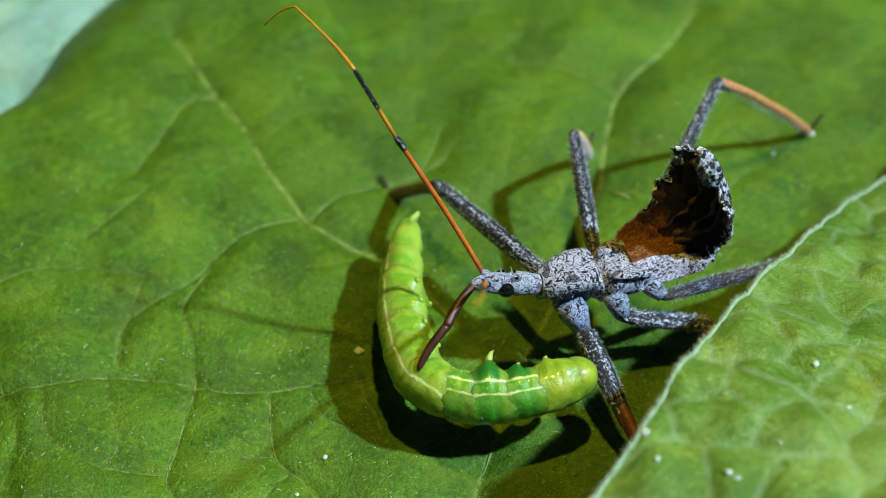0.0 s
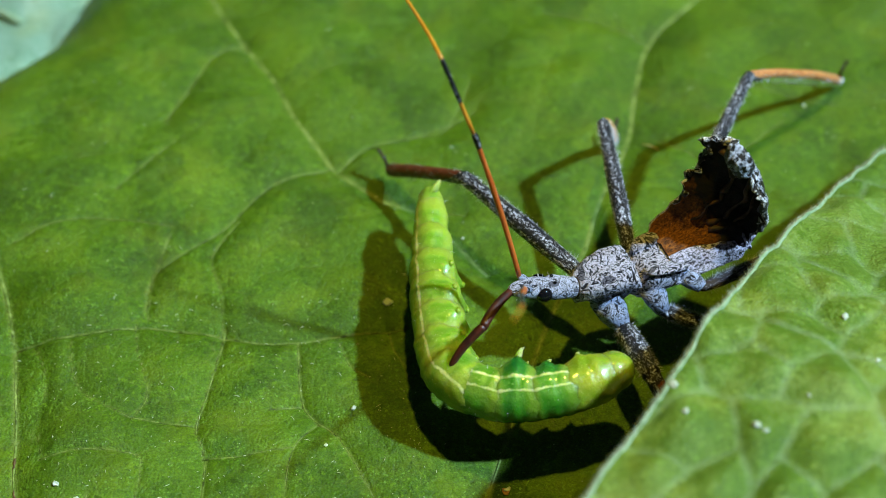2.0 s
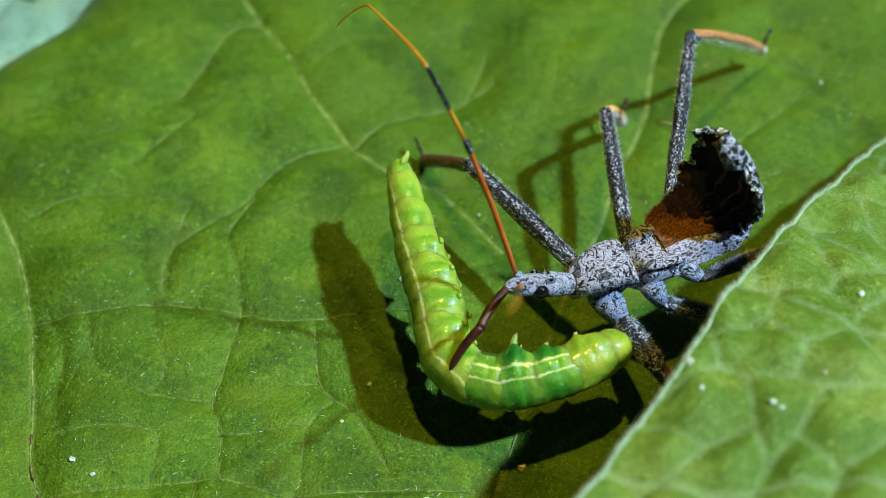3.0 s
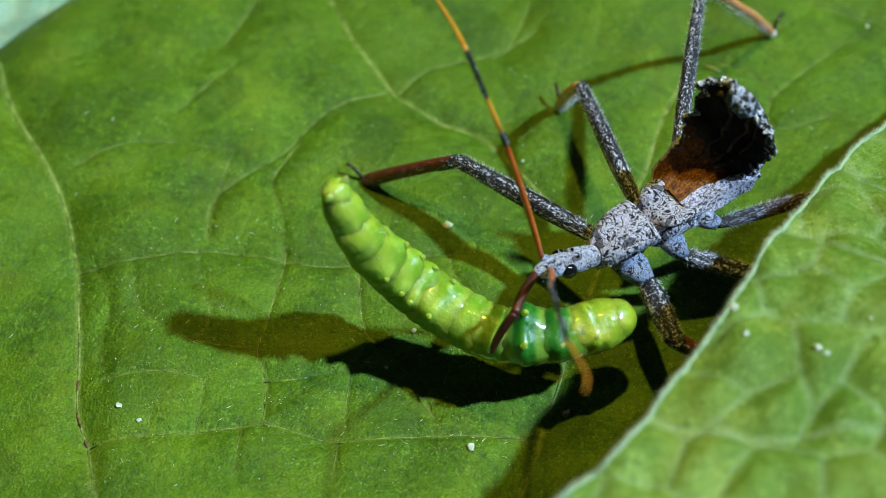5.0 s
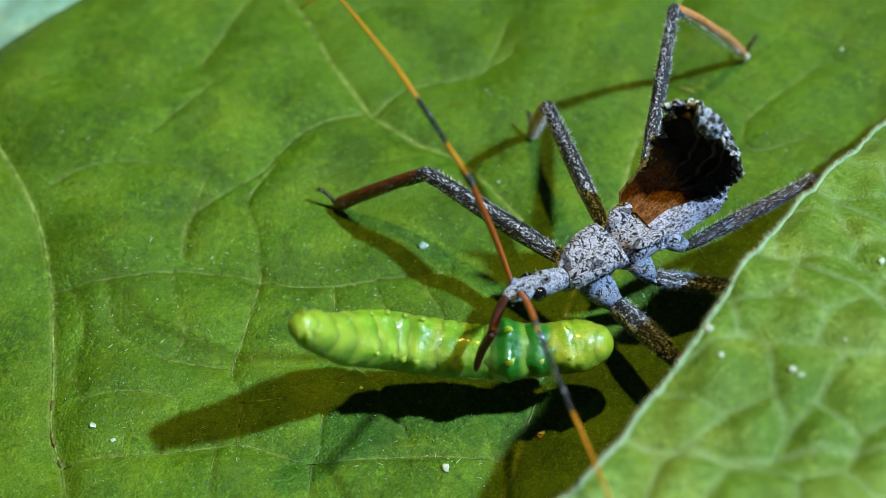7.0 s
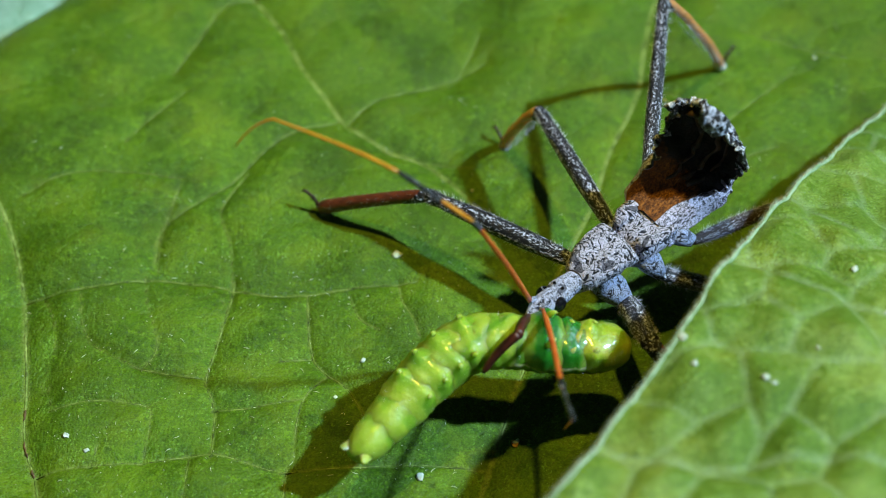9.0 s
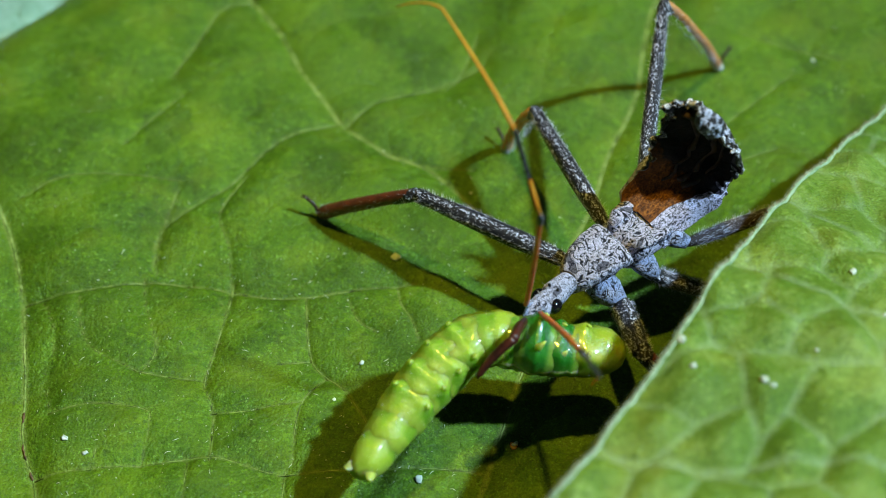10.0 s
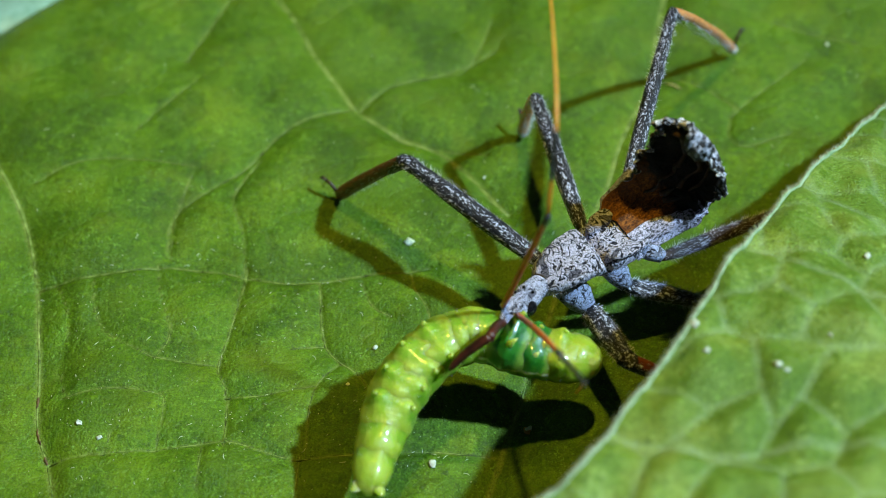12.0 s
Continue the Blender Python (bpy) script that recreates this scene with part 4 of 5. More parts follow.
def leg(bug, length, shin, hip, fat=1.0, shin_material=SHIN, root=None, heel=70, calf=1.0, coat=DOWN_LEG):
    """coxa fixed on the body; thigh and shin come as moving joints."""
    if root is not None:
        bm = tube([root, tuple((Vector(root) + Vector(hip)) / 2), hip], [0.85 * fat, 0.78 * fat, 0.5 * fat], 14)
        roughen(bm, 0.07, 2.0, hip[0])
        part("hip_joint", bm, DOWN_PLAIN, bug, "blue-grey downy hip joint")
    th = part("thigh", bar(-0.25, length + 0.15, [(0, 0.2), (0.02, 0.36 * fat), (0.06, 0.42 * fat), (0.12, 0.50 * fat), (0.35, 0.60 * fat), (0.6, 0.58 * fat), (0.8, 0.50 * fat), (0.9, 0.44 * fat), (0.95, 0.50 * fat), (0.985, 0.44 * fat), (1, 0.2)], 16), coat, bug, "black thigh with pale down")
    part("fuzz", fuzz(length, 0.5 * fat, 520, 0.42), HAIR, th)
    part("felt", fuzz(length, 0.56 * fat, int((24 if coat is DOWN_LEG else 8) * length), 0.16), HAIR, th)
    sh = part("shin", bar(-0.2, shin, [(0, 0.18), (0.03, 0.40 * fat), (0.10, 0.40 * fat), (0.3, 0.36 * fat * calf), (0.7, 0.38 * fat * calf), (0.92, 0.40 * fat * calf), (0.98, 0.34 * fat * calf), (1, 0.2 * fat * calf)], 14, 0.15 if shin_material is SHIN else 0.5), shin_material, bug, "red-brown shin" if shin_material is SHIN else "orange-brown shin with pale down")
    part("shin_base", bar(-0.22, shin * (0.24 if shin_material is SHIN else 0.12), [(0, 0.2), (0.1, 0.43 * fat), (0.45, 0.43 * fat), (0.9, 0.39 * fat), (1, 0.33 * fat)], 14), DOWN_LEG, sh, "black downy upper end of the shin")
    part("fuzz", fuzz(shin, 0.36 * fat * calf, 260 if shin_material is SHIN else 440, 0.40), HAIR, sh)
    c, d = math.cos(radians(heel)), math.sin(radians(heel))
    turn = lambda pts: [(shin + x * c - z * d, y, x * d + z * c) for x, y, z in pts]
    foot = part("foot", tube(turn([(-0.1, 0, 0), (0.25, 0, 0.05), (0.7, 0, 0.18), (1.2, 0, 0.22), (1.55, 0, 0.08)]), [0.21, 0.17, 0.14, 0.15, 0.11], 10), FOOT, sh, "dark slender foot")
    for s in (1, -1):
        part("claw", tube(turn([(1.45, 0.03 * s, 0.1), (1.72, 0.06 * s, 0.06), (1.92, 0.09 * s, -0.12), (1.94, 0.11 * s, -0.36)]), [0.10, 0.09, 0.06, 0.015], 8), FOOT, foot, "curved black claw")
    if shin_material is not SHIN:
        bm = ball((shin - 0.15, 0, 0), (0.62, 0.40 * fat, 0.42 * fat), None, 16, 10)
        roughen(bm, 0.05, 2.0)
        part("shin_pad", bm, PAD, sh, "whitish downy pad at the end of the shin")
    else:
        part("shin_pad", ball((shin - 0.05, 0, 0.12), (0.17, 0.16, 0.16), None, 10, 8), PAD, sh, "small whitish pad")
    return th, sh


BUG = bug_root()
bug_body(BUG)
bug_abdomen(BUG)
HEAD = bug_head(BUG)
BEAK_BASE, BEAK_TIP = bug_beak(BUG)
ANT_R, ANT_L = antenna(BUG), antenna(BUG, 0.25, 0.2)
HIPS = {"FR": (0.6, -1.5, -2), "MR": (-3, -2.1, -1.7), "HR": (-6, -1.9, -0.9), "FL": (-0.6, 1.95, -4), "ML": (-3.6, 2.3, -3.3), "HL": (-6.6, 2.5, -1.9)}
SIZES = {"FR": (13, 10.35), "MR": (12.86, 8.2), "HR": (17.15, 15), "FL": (6.4, 9.2), "ML": (7, 7), "HL": (11.15, 9)}
LEGS = {
    "FR": leg(BUG, *SIZES["FR"], HIPS["FR"], 1.2, SHIN, (0.9, -0.8, -1.4), 84, 1.15),
    "MR": leg(BUG, *SIZES["MR"], HIPS["MR"], 1.08, SHIN_PALE_LIT, (-2.8, -1.2, -1.3), 112),
    "HR": leg(BUG, *SIZES["HR"], HIPS["HR"], 0.95, SHIN_PALE, (-5.4, -1.2, -1.0), 108),
    "FL": leg(BUG, *SIZES["FL"], HIPS["FL"], 1.4, SHIN, (0.3, 0.9, -1.7)),
    "ML": leg(BUG, *SIZES["ML"], HIPS["ML"], 1.1, SHIN, (-3.1, 1.2, -1.6)),
    "HL": leg(BUG, *SIZES["HL"], HIPS["HL"], 0.9, SHIN, (-5.6, 1.3, -1.2), 70, 1.0, DOWN_LEG_SHADED),
}


# ---- the caterpillar ----
SEGMENTS = 13


def caterpillar():
    root = tagged(new("caterpillar"), "plump yellow-green caterpillar with pale lines, held by the bug's beak", "caterpillar")
    parts = []
    for k in range(SEGMENTS):
        u = k / (SEGMENTS - 1)
        r = float(np.interp(u, [0, 0.08, 0.2, 0.35, 0.5, 0.65, 0.8, 0.92, 1], [1.02, 1.32, 1.66, 1.95, 1.97, 1.88, 1.84, 1.76, 1.45]))
        if k == SEGMENTS - 1:
            bm = ball((-0.35, 0, 0), (1.62, 1.5, 1.45), None, 28, 18)
            roughen(bm, 0.06, 1.6)
            seg = part("head", bm, LARVA_HEAD, root, "shiny yellowish head")
            for s in (1, -1):
                for q in range(3):
                    part("eyelet", ball((0.50 + 0.10 * q, s * (1.02 - 0.12 * q), -0.25 - 0.14 * q), (0.10, 0.09, 0.09), None, 8, 6), BLACK, seg)
                part("jaw", ball((0.82, 0.22 * s, -0.5), (0.26, 0.2, 0.22), None, 12, 8), CLAW, seg, "brown jaw")
            parts.append(seg)
            continue
        rings, half = [], 3.0
        for j in range(23):
            back = 1.35 if k == 0 else half
            x = -back + (half + back) * j / 22
            fall = max(0.0, 1 - abs(x / (back if x < 0 else half)) ** 3.0) ** 0.55
            fold = 1 - 0.05 * math.exp(-((x - 0.5) / 0.2) ** 2) - 0.035 * math.exp(-((x + 0.5) / 0.2) ** 2)
            rings.append(oval(x, 0, 0, max(0.05, r * fall * fold), max(0.05, r * fall * fold), 40))
        bm = loft(rings)
        for v in bm.verts:
            swell = math.exp(-((abs(math.atan2(v.co.y, v.co.z)) - 1.75) / 0.35) ** 2)
            v.co.y *= 1 + 0.06 * swell
            # the soft feet push out of the skin as low bumps
            if k in (3, 4, 5, 6, 9, 10, 11):
                for s in (1, -1):
                    turn = math.atan2(v.co.y, -v.co.z) - s * 0.66
                    rise = (0.50 if k < 8 else 0.45) * math.exp(-((v.co.x / 0.66) ** 2) - (turn / 0.36) ** 2)
                    if k == 9:
                        rise = 0.95 * math.exp(-((v.co.x / 0.95) ** 2) - (turn / 0.6) ** 2)
                    v.co.y *= 1 + rise / r
                    v.co.z *= 1 + rise / r
        roughen(bm, 0.11, 0.7, k * 3.1)
        roughen(bm, 0.07, 1.9, k * 1.7)
        deep = k in (9, 10)
        seg = part("body_ring", bm, LARVA_DEEP if deep else LARVA_HEAD if k == 11 else LARVA_GREEN if k > 7 else LARVA, root, "deep green ring showing the gut" if deep else "")
        if k in (0, 3, 4, 5, 6):
            for s in (1, -1):
                if k == 0:
                    bm = loft([[Vector((x0 + a.y * w * 0.8, s * (0.48 + 0.5 * x) + a.z * w, z - 0.35 * s * x)) for a in oval(0, 0, 0, 1, 1, 14)] for x0, z, w, x in ((-0.3, -0.2, 0.56, 0), (-0.7, -0.4, 0.44, 0.3), (-0.98, -0.6, 0.33, 0.6), (-1.2, -0.74, 0.25, 0.8), (-1.3, -0.8, 0.12, 0.85))])
                else:
                    far = r + 0.46
                    bm = ball((0, s * 0.61 * far, -0.79 * far), (0.25, 0.21, 0.20), None, 16, 10)
                roughen(bm, 0.05, 2.5, k + s)
                part("proleg", bm, LARVA_PALE if k == 0 else LARVA, seg, "stubby pale-tipped proleg")
        if k in (9, 10, 11):
            deeper = 1.45 if k == 9 else 0.9
            for s in (1, -1):
                bm = tube([(0, s * 0.58 * r, -0.8 * r * deeper), (0.06, s * 0.62 * r, -0.98 * r * deeper), (0.2, s * 0.60 * r, -1.14 * r * deeper), (0.36, s * 0.52 * r, -1.24 * r * deeper)], [0.30, 0.24, 0.15, 0.04], 12)
                part("leg", bm, LARVA_PALE, seg, "short translucent leg")
        bristle = []
        for _ in range(6):
            a = random.uniform(0, 6.28)
            bristle.append(((random.uniform(-0.6, 0.6), math.cos(a) * r * 0.96, math.sin(a) * r * 0.96), (random.uniform(-0.4, 0.4), math.cos(a), math.sin(a))))
        part("bristles", hairs(bristle, 0.42, 0.014), HAIR, seg)
        parts.append(seg)
    return root, parts


LARVA_ROOT, LARVA_PARTS = caterpillar()


# ---- crumbs and scurf on the leaves ----
SPOTS = [(-4.9, -9.0, 0.2), (-0.7, -19.0, 0.34), (3.2, 7.7, 0.14), (-2.5, 0.5, 0.36), (6.0, -15.9, 0.3), (31.7, 22.5, 0.2), (-25.5, -15.6, 0.28), (-24, -16.8, 0.2), (-6.8, -12.2, 0.16)]
for q, ((x, y, size), z) in enumerate(zip(SPOTS, LEAF_Z([(a, b) for a, b, _ in SPOTS]))):
    crumb(x, y, float(z), size, q + 1, SCURF if q in (3, 8) else CRUMB)
crumb(5.9, -16.0, float(LEAF_Z([(5.9, -16.0)])[0]), 0.3, 41, FLAKE)


def leaf_scurf():
    rng = random.Random(8)
    xy = [(rng.uniform(-36, 40), rng.uniform(-24, 34)) for _ in range(300)] + [(rng.uniform(-27, 2), rng.uniform(-22, 2)) for _ in range(260)]
    zs = LEAF_Z(xy)
    bm = bmesh.new()
    for (x, y), z in zip(xy, zs):
        a, long = rng.uniform(0, 6.28), rng.choice((0.07, 0.08, 0.1, 0.1, 0.12, 0.14, 0.3, 0.5))
        d = Vector((math.cos(a), math.sin(a), 0)) * long
        bow = Vector((-d.y, d.x, 0)) * rng.uniform(-0.16, 0.16)
        thick = 0.030 if long < 0.2 else 0.022
        tube([Vector((x, y, z + 0.02)) - d / 2, Vector((x, y, z + 0.07)) - d / 6 + bow, Vector((x, y, z + 0.07)) + d / 5 + bow, Vector((x, y, z + 0.03)) + d / 2], [0.008, thick, thick, 0.008], 4, bm)
    ob = part("leaf_hairs", bm, SCURF)
    return tagged(ob, "scattered pale hairs and flakes on the leaf", "leaf hairs", kind="stuff")


leaf_scurf()


def straw(run):
    z = LEAF_Z([(x, y) for x, y in run])
    bm = tube([(x, y, float(h) + 0.12) for (x, y), h in zip(run, z)], [0.03, 0.06, 0.055, 0.02], 6)
    return tagged(part("straw", bm, STRAW), "thin dry yellow plant hair lying on the leaf", "plant hair")


straw([(17.9, 17.8), (18.46, 17.55), (18.91, 17.2), (19.2, 16.8)])


# ---- movement ----
BODY_ROWS = [
    (0, 12.64, 0.85, 8.52, 4.15, -0.23, 195.56),
    (0.5, 12.43, 0.24, 8.48, 3.5, -0.31, 195.7),
    (1, 12.65, -1.22, 8.3, 2.65, 1.38, 196.75),
    (1.5, 12.68, -2.63, 8.24, 3.82, 2.35, 198.22),
    (2, 12.86, -3.5, 8.21, 2.44, 3.83, 199.54),
    (2.5, 12.72, -4.16, 8.25, 2.68, 4.57, 200.1),
    (3, 11.36, -5.43, 8.46, 1.19, 6.62, 200.66),
    (3.5, 10.48, -5.98, 8.41, 2.14, 5.29, 201.26),
    (3.7, 10.14, -5.97, 8.38, -2, 6.5, 204.18),
    (5.3, 9.39, -8.04, 8.84, -1.39, 8.72, 213.88),
    (5.5, 9.17, -8.43, 8.79, -0.35, 8.45, 212.64),
    (6, 8.47, -7.5, 8.83, -2.24, 8.46, 206.66),
    (6.5, 8.33, -7.47, 8.83, -1.6, 8.22, 213.32),
    (6.7, 8.48, -7.75, 8.82, -0.68, 7.75, 213.5),
    (8.3, 12.13, -6.55, 8.43, -3.02, 11.73, 217.15),
    (8.5, 11.78, -6.92, 8.45, -2.79, 10.61, 218.29),
    (9, 11.63, -6.64, 8.43, -2, 10.45, 216.89),
    (9.5, 11.71, -6.35, 8.41, -3.84, 9.85, 216.38),
    (10, 11.33, -6.57, 8.52, -2.45, 10.15, 216.43),
    (10.5, 10.04, -7.38, 8.42, -4.87, 8.25, 215.6),
    (11, 9.05, -8.16, 8.32, -7.44, 7.95, 212.36),
    (11.5, 8.7, -7.92, 8.35, -7.56, 7.8, 212.05),
    (12, 8.48, -8.21, 8.23, -7.81, 7.61, 211.72),
]
HEAD_ROWS = [(0, 5.63, -0.77, 9.3), (0.8, 5.48, -1.95, 8.92), (1.5, 5.84, -4.47, 9.22), (2, 6.14, -5.73, 9.14), (2.5, 5.99, -6.39, 9.11), (3, 4.72, -7.77, 9.34), (3.7, 3.6, -8.48, 9.32), (5.5, 3.18, -12.1, 9.57), (6.1, 2.46, -11.33, 9.35), (6.5, 2.52, -11.44, 9.6), (8.3, 7.11, -11.63, 8.36), (9, 6.64, -11.8, 8.3), (9.5, 6.88, -11.66, 8.23), (10.5, 5.47, -12.87, 8.44), (11, 4.59, -13.62, 8.58), (12, 4.04, -13.64, 8.62)]
BEAK_ROWS = [(0, 1.78, -6.52, 6.46), (0.8, 1.71, -7.62, 6.02), (1.5, 1.8, -9.85, 6.41), (2, 1.99, -10.69, 6.54), (2.5, 1.93, -11.23, 6.39), (3, 0.9, -12.8, 6.31), (3.7, 0.13, -13.66, 5.9), (5.5, 0.83, -16.07, 6.09), (6.1, 0.39, -15.41, 5.78), (6.5, 0.54, -15.58, 5.97), (8.3, 3.78, -15.92, 7.35), (9, 3.51, -15.94, 7.42), (9.5, 3.75, -15.8, 7.34), (10.5, 2.18, -16.85, 7.72), (11, 1.06, -17.44, 8.01), (12, 0.41, -17.32, 8.16)]
KNEES = {
    "FR": [(0, 3.91, 11.6, 6.1), (0.8, 2.6, 9.2, 6.7), (1.5, 3.9, 8.35, 4.95), (2, 3.05, 7.6, 6.6), (2.5, 4.08, 7.05, 6.1), (3, 2.55, 6.03, 6.68), (3.7, 1.98, 5.75, 5.8), (5.5, -2.29, 0.48, 6.36), (6.1, -2.87, 1.49, 7.34), (6.5, -3.25, 1.18, 7.72), (8.3, 1.86, 3.5, 4.9), (9, -0.31, 1.81, 5.52), (9.5, -0.39, 1.66, 5.78), (10.5, -1.99, 0.97, 7.41), (11, -2.69, 1.14, 8.26), (12, -2.94, 1.34, 8.62)],
    "MR": [(0, 14.15, 16.36, 7.42), (0.8, 13.88, 14.93, 7.38), (1.5, 13.8, 13, 7.08), (2, 13.88, 12.22, 7.45), (2.5, 13.7, 11.58, 7.59), (3, 12.68, 10.41, 7.96), (3.2, 12.26, 10.2, 7.74), (3.4, 11.91, 9.98, 7.65), (3.6, 10.24, 9.82, 7.95), (3.7, 9.44, 9.85, 7.62), (5.5, 7.27, 7.44, 6.88), (6.1, 6.99, 8.35, 7.3), (6.5, 6.15, 8.4, 7.47), (8.3, 8.72, 9.1, 6.62), (9, 8.19, 8.98, 6.91), (9.5, 8.24, 9.28, 7.06), (10.5, 7.45, 8.56, 7.23), (11, 7.14, 7.87, 8.04), (12, 6.91, 7.89, 8.03)],
    "HR": [(0, 25.38, 19.4, 10.31), (0.8, 24.98, 18.24, 9.69), (1.5, 24.91, 16.51, 9.33), (2, 25.16, 15.75, 9.17), (2.5, 23.83, 15.57, 9.86), (3, 19.1, 15.04, 11.67), (3.2, 17.72, 14.96, 11.67), (3.4, 17.53, 14.75, 11.49), (3.6, 17.55, 14.78, 11.42), (3.7, 17.63, 14.95, 11.13), (5.5, 16.05, 13.14, 11.53), (6.1, 16.15, 13.78, 10.81), (6.5, 16.08, 13.91, 11.98), (8.3, 17.33, 15.36, 12.38), (9, 17.5, 15.07, 12.7), (9.5, 17.46, 15.41, 12.48), (10.5, 17.71, 13.96, 12.56), (11, 17.47, 12.88, 12.37), (12, 17.09, 12.76, 12.23)],
    "FL": [(0, 16.6, -8.75, 3.46), (0.8, 16.74, -10.18, 4.45), (1.5, 16.79, -12.15, 5.54), (2, 16.37, -12.8, 6.73), (2.5, 15.98, -13.28, 7.46), (3, 15.31, -14.25, 7.62), (3.7, 14.22, -14.93, 5.71), (5.5, 13.49, -17.12, 6.55), (6.1, 13.22, -16.2, 5.12), (6.5, 14.23, -15.53, 5.64), (8.3, 15.96, -14.11, 8.43), (9, 15.34, -14.7, 7.68), (9.5, 15.23, -14.43, 7.43), (10.5, 14.25, -15.61, 6.35), (11, 13.55, -16.24, 6.02), (12, 13.21, -16.18, 5.97)],
    "ML": [(0, 23.43, 0.29, 3.4), (0.8, 23.08, -1.4, 2.32), (1.5, 22.57, -2.52, 1.22), (2, 22.67, -2.93, 1.11), (2.5, 22.33, -3.29, 1.01), (3, 21.12, -4.11, 1.52), (3.7, 19.99, -4.86, 1.16), (5.5, 20.06, -6.72, 3.26), (6.1, 19.26, -6.37, 3), (6.5, 19.28, -6.21, 3.25), (8.3, 21.59, -3.17, 1.41), (9, 21.26, -3.66, 1.4), (9.5, 21.34, -3.29, 1.38), (10.5, 20.27, -5.29, 1.74), (11, 19.44, -6.33, 1.83), (12, 18.85, -6.43, 1.69)],
    "HL": [(0, 29.06, 5.55, 4.17), (0.8, 28.98, 4.46, 4.56), (1.5, 28.9, 3.01, 4.43), (2, 28.77, 2.8, 4.4), (2.5, 28.4, 2.44, 4.3), (3, 27.3, 0.94, 4.56), (3.7, 26.04, 0.62, 3.66), (5.5, 25.4, -0.78, 5.95), (6.1, 25.24, -0.94, 6.63), (6.5, 25.23, -0.99, 9.86), (8.3, 27.58, 2.21, 4.75), (9, 27.24, 2.02, 5.01), (9.5, 27.34, 2.26, 4.85), (10.5, 26.08, 0.66, 4.92), (11, 25.36, -0.51, 5.39), (12, 24.77, -0.65, 5)],
}
FEET = {
    "FR": [(0, 0.59, 17.02, 0.18), (0.8, -1.21, 14.17, 0.16), (1.5, -2.3, 13.3, 0.05), (2, -3.21, 14.3, 0.3), (2.5, 0.04, 13.3, 0.15), (3, -1.1, 12.97, 0), (3.7, -0.89, 12.76, -0.05), (5.5, -10.22, 3.34, 0.29), (6.1, -10.11, 3.57, 0.26), (6.5, -10.07, 3.43, 0.27), (8.3, -4.87, 9.27, 0.45), (9, -8.68, 5.17, 0.26), (9.5, -8.5, 4.88, 0.24), (10.5, -8.42, 4.84, 0.24), (11, -8.39, 4.82, 0.22), (12, -8.09, 5.09, 0.27)],
    "MR": [(0, 15.98, 20.91, 0.84), (0.8, 15.33, 19.5, 0.73), (1.5, 15.33, 17.31, 0.28), (2, 15.38, 16.91, 0.9), (2.5, 15.11, 16.45, 1.15), (3, 14.61, 15.55, 1.87), (3.2, 14.47, 15.45, 1.84), (3.4, 14.4, 15.42, 2.05), (3.6, 12.46, 15.87, 2.88), (3.7, 9.86, 16.13, 2.37), (5.5, 5.89, 11.82, 0.1), (6.1, 6.02, 11.96, 0.1), (6.5, 5.82, 12.03, 0.12), (8.3, 6.13, 12.03, 0.1), (9, 5.9, 11.89, 0.1), (9.5, 6.03, 11.87, 0.1), (10.5, 6.17, 11.91, 0.1), (11, 6.13, 11.35, 0.68), (12, 6.25, 11.39, 0.64)],
    "HR": [(0, 34.84, 24.39, 0.1), (0.8, 34.82, 24.42, 0.21), (1.5, 34.74, 24.13, 0.94), (2, 34.58, 24, 0.91), (2.5, 33.52, 24.18, 2.31), (3, 26.68, 23.69, 2.04), (3.2, 24.19, 23.32, 1.03), (3.4, 23.63, 22.27, 0.03), (3.6, 23.76, 21.81, -0.28), (3.7, 23.69, 21.19, 0.1), (5.5, 23.35, 20.58, 0.74), (6.1, 23.52, 21.1, 0.1), (6.5, 23.42, 20.4, 0.63), (8.3, 23.78, 20.95, 0.1), (9, 23.75, 20.65, 0.26), (9.5, 23.67, 21.12, 0.1), (10.5, 23.6, 20.6, 0.46), (11, 23.52, 20.31, 0.83), (12, 23.54, 20.31, 0.99)],
    "FL": [(0, 19.4, -14.2, 0.2), (12, 19.4, -14.2, 0.2)],
    "ML": [(0, 23.3, -6.3, 0.2), (12, 23.3, -6.3, 0.2)],
    "HL": [(0, 33, -3, 0.2), (12, 33, -3, 0.2)],
}
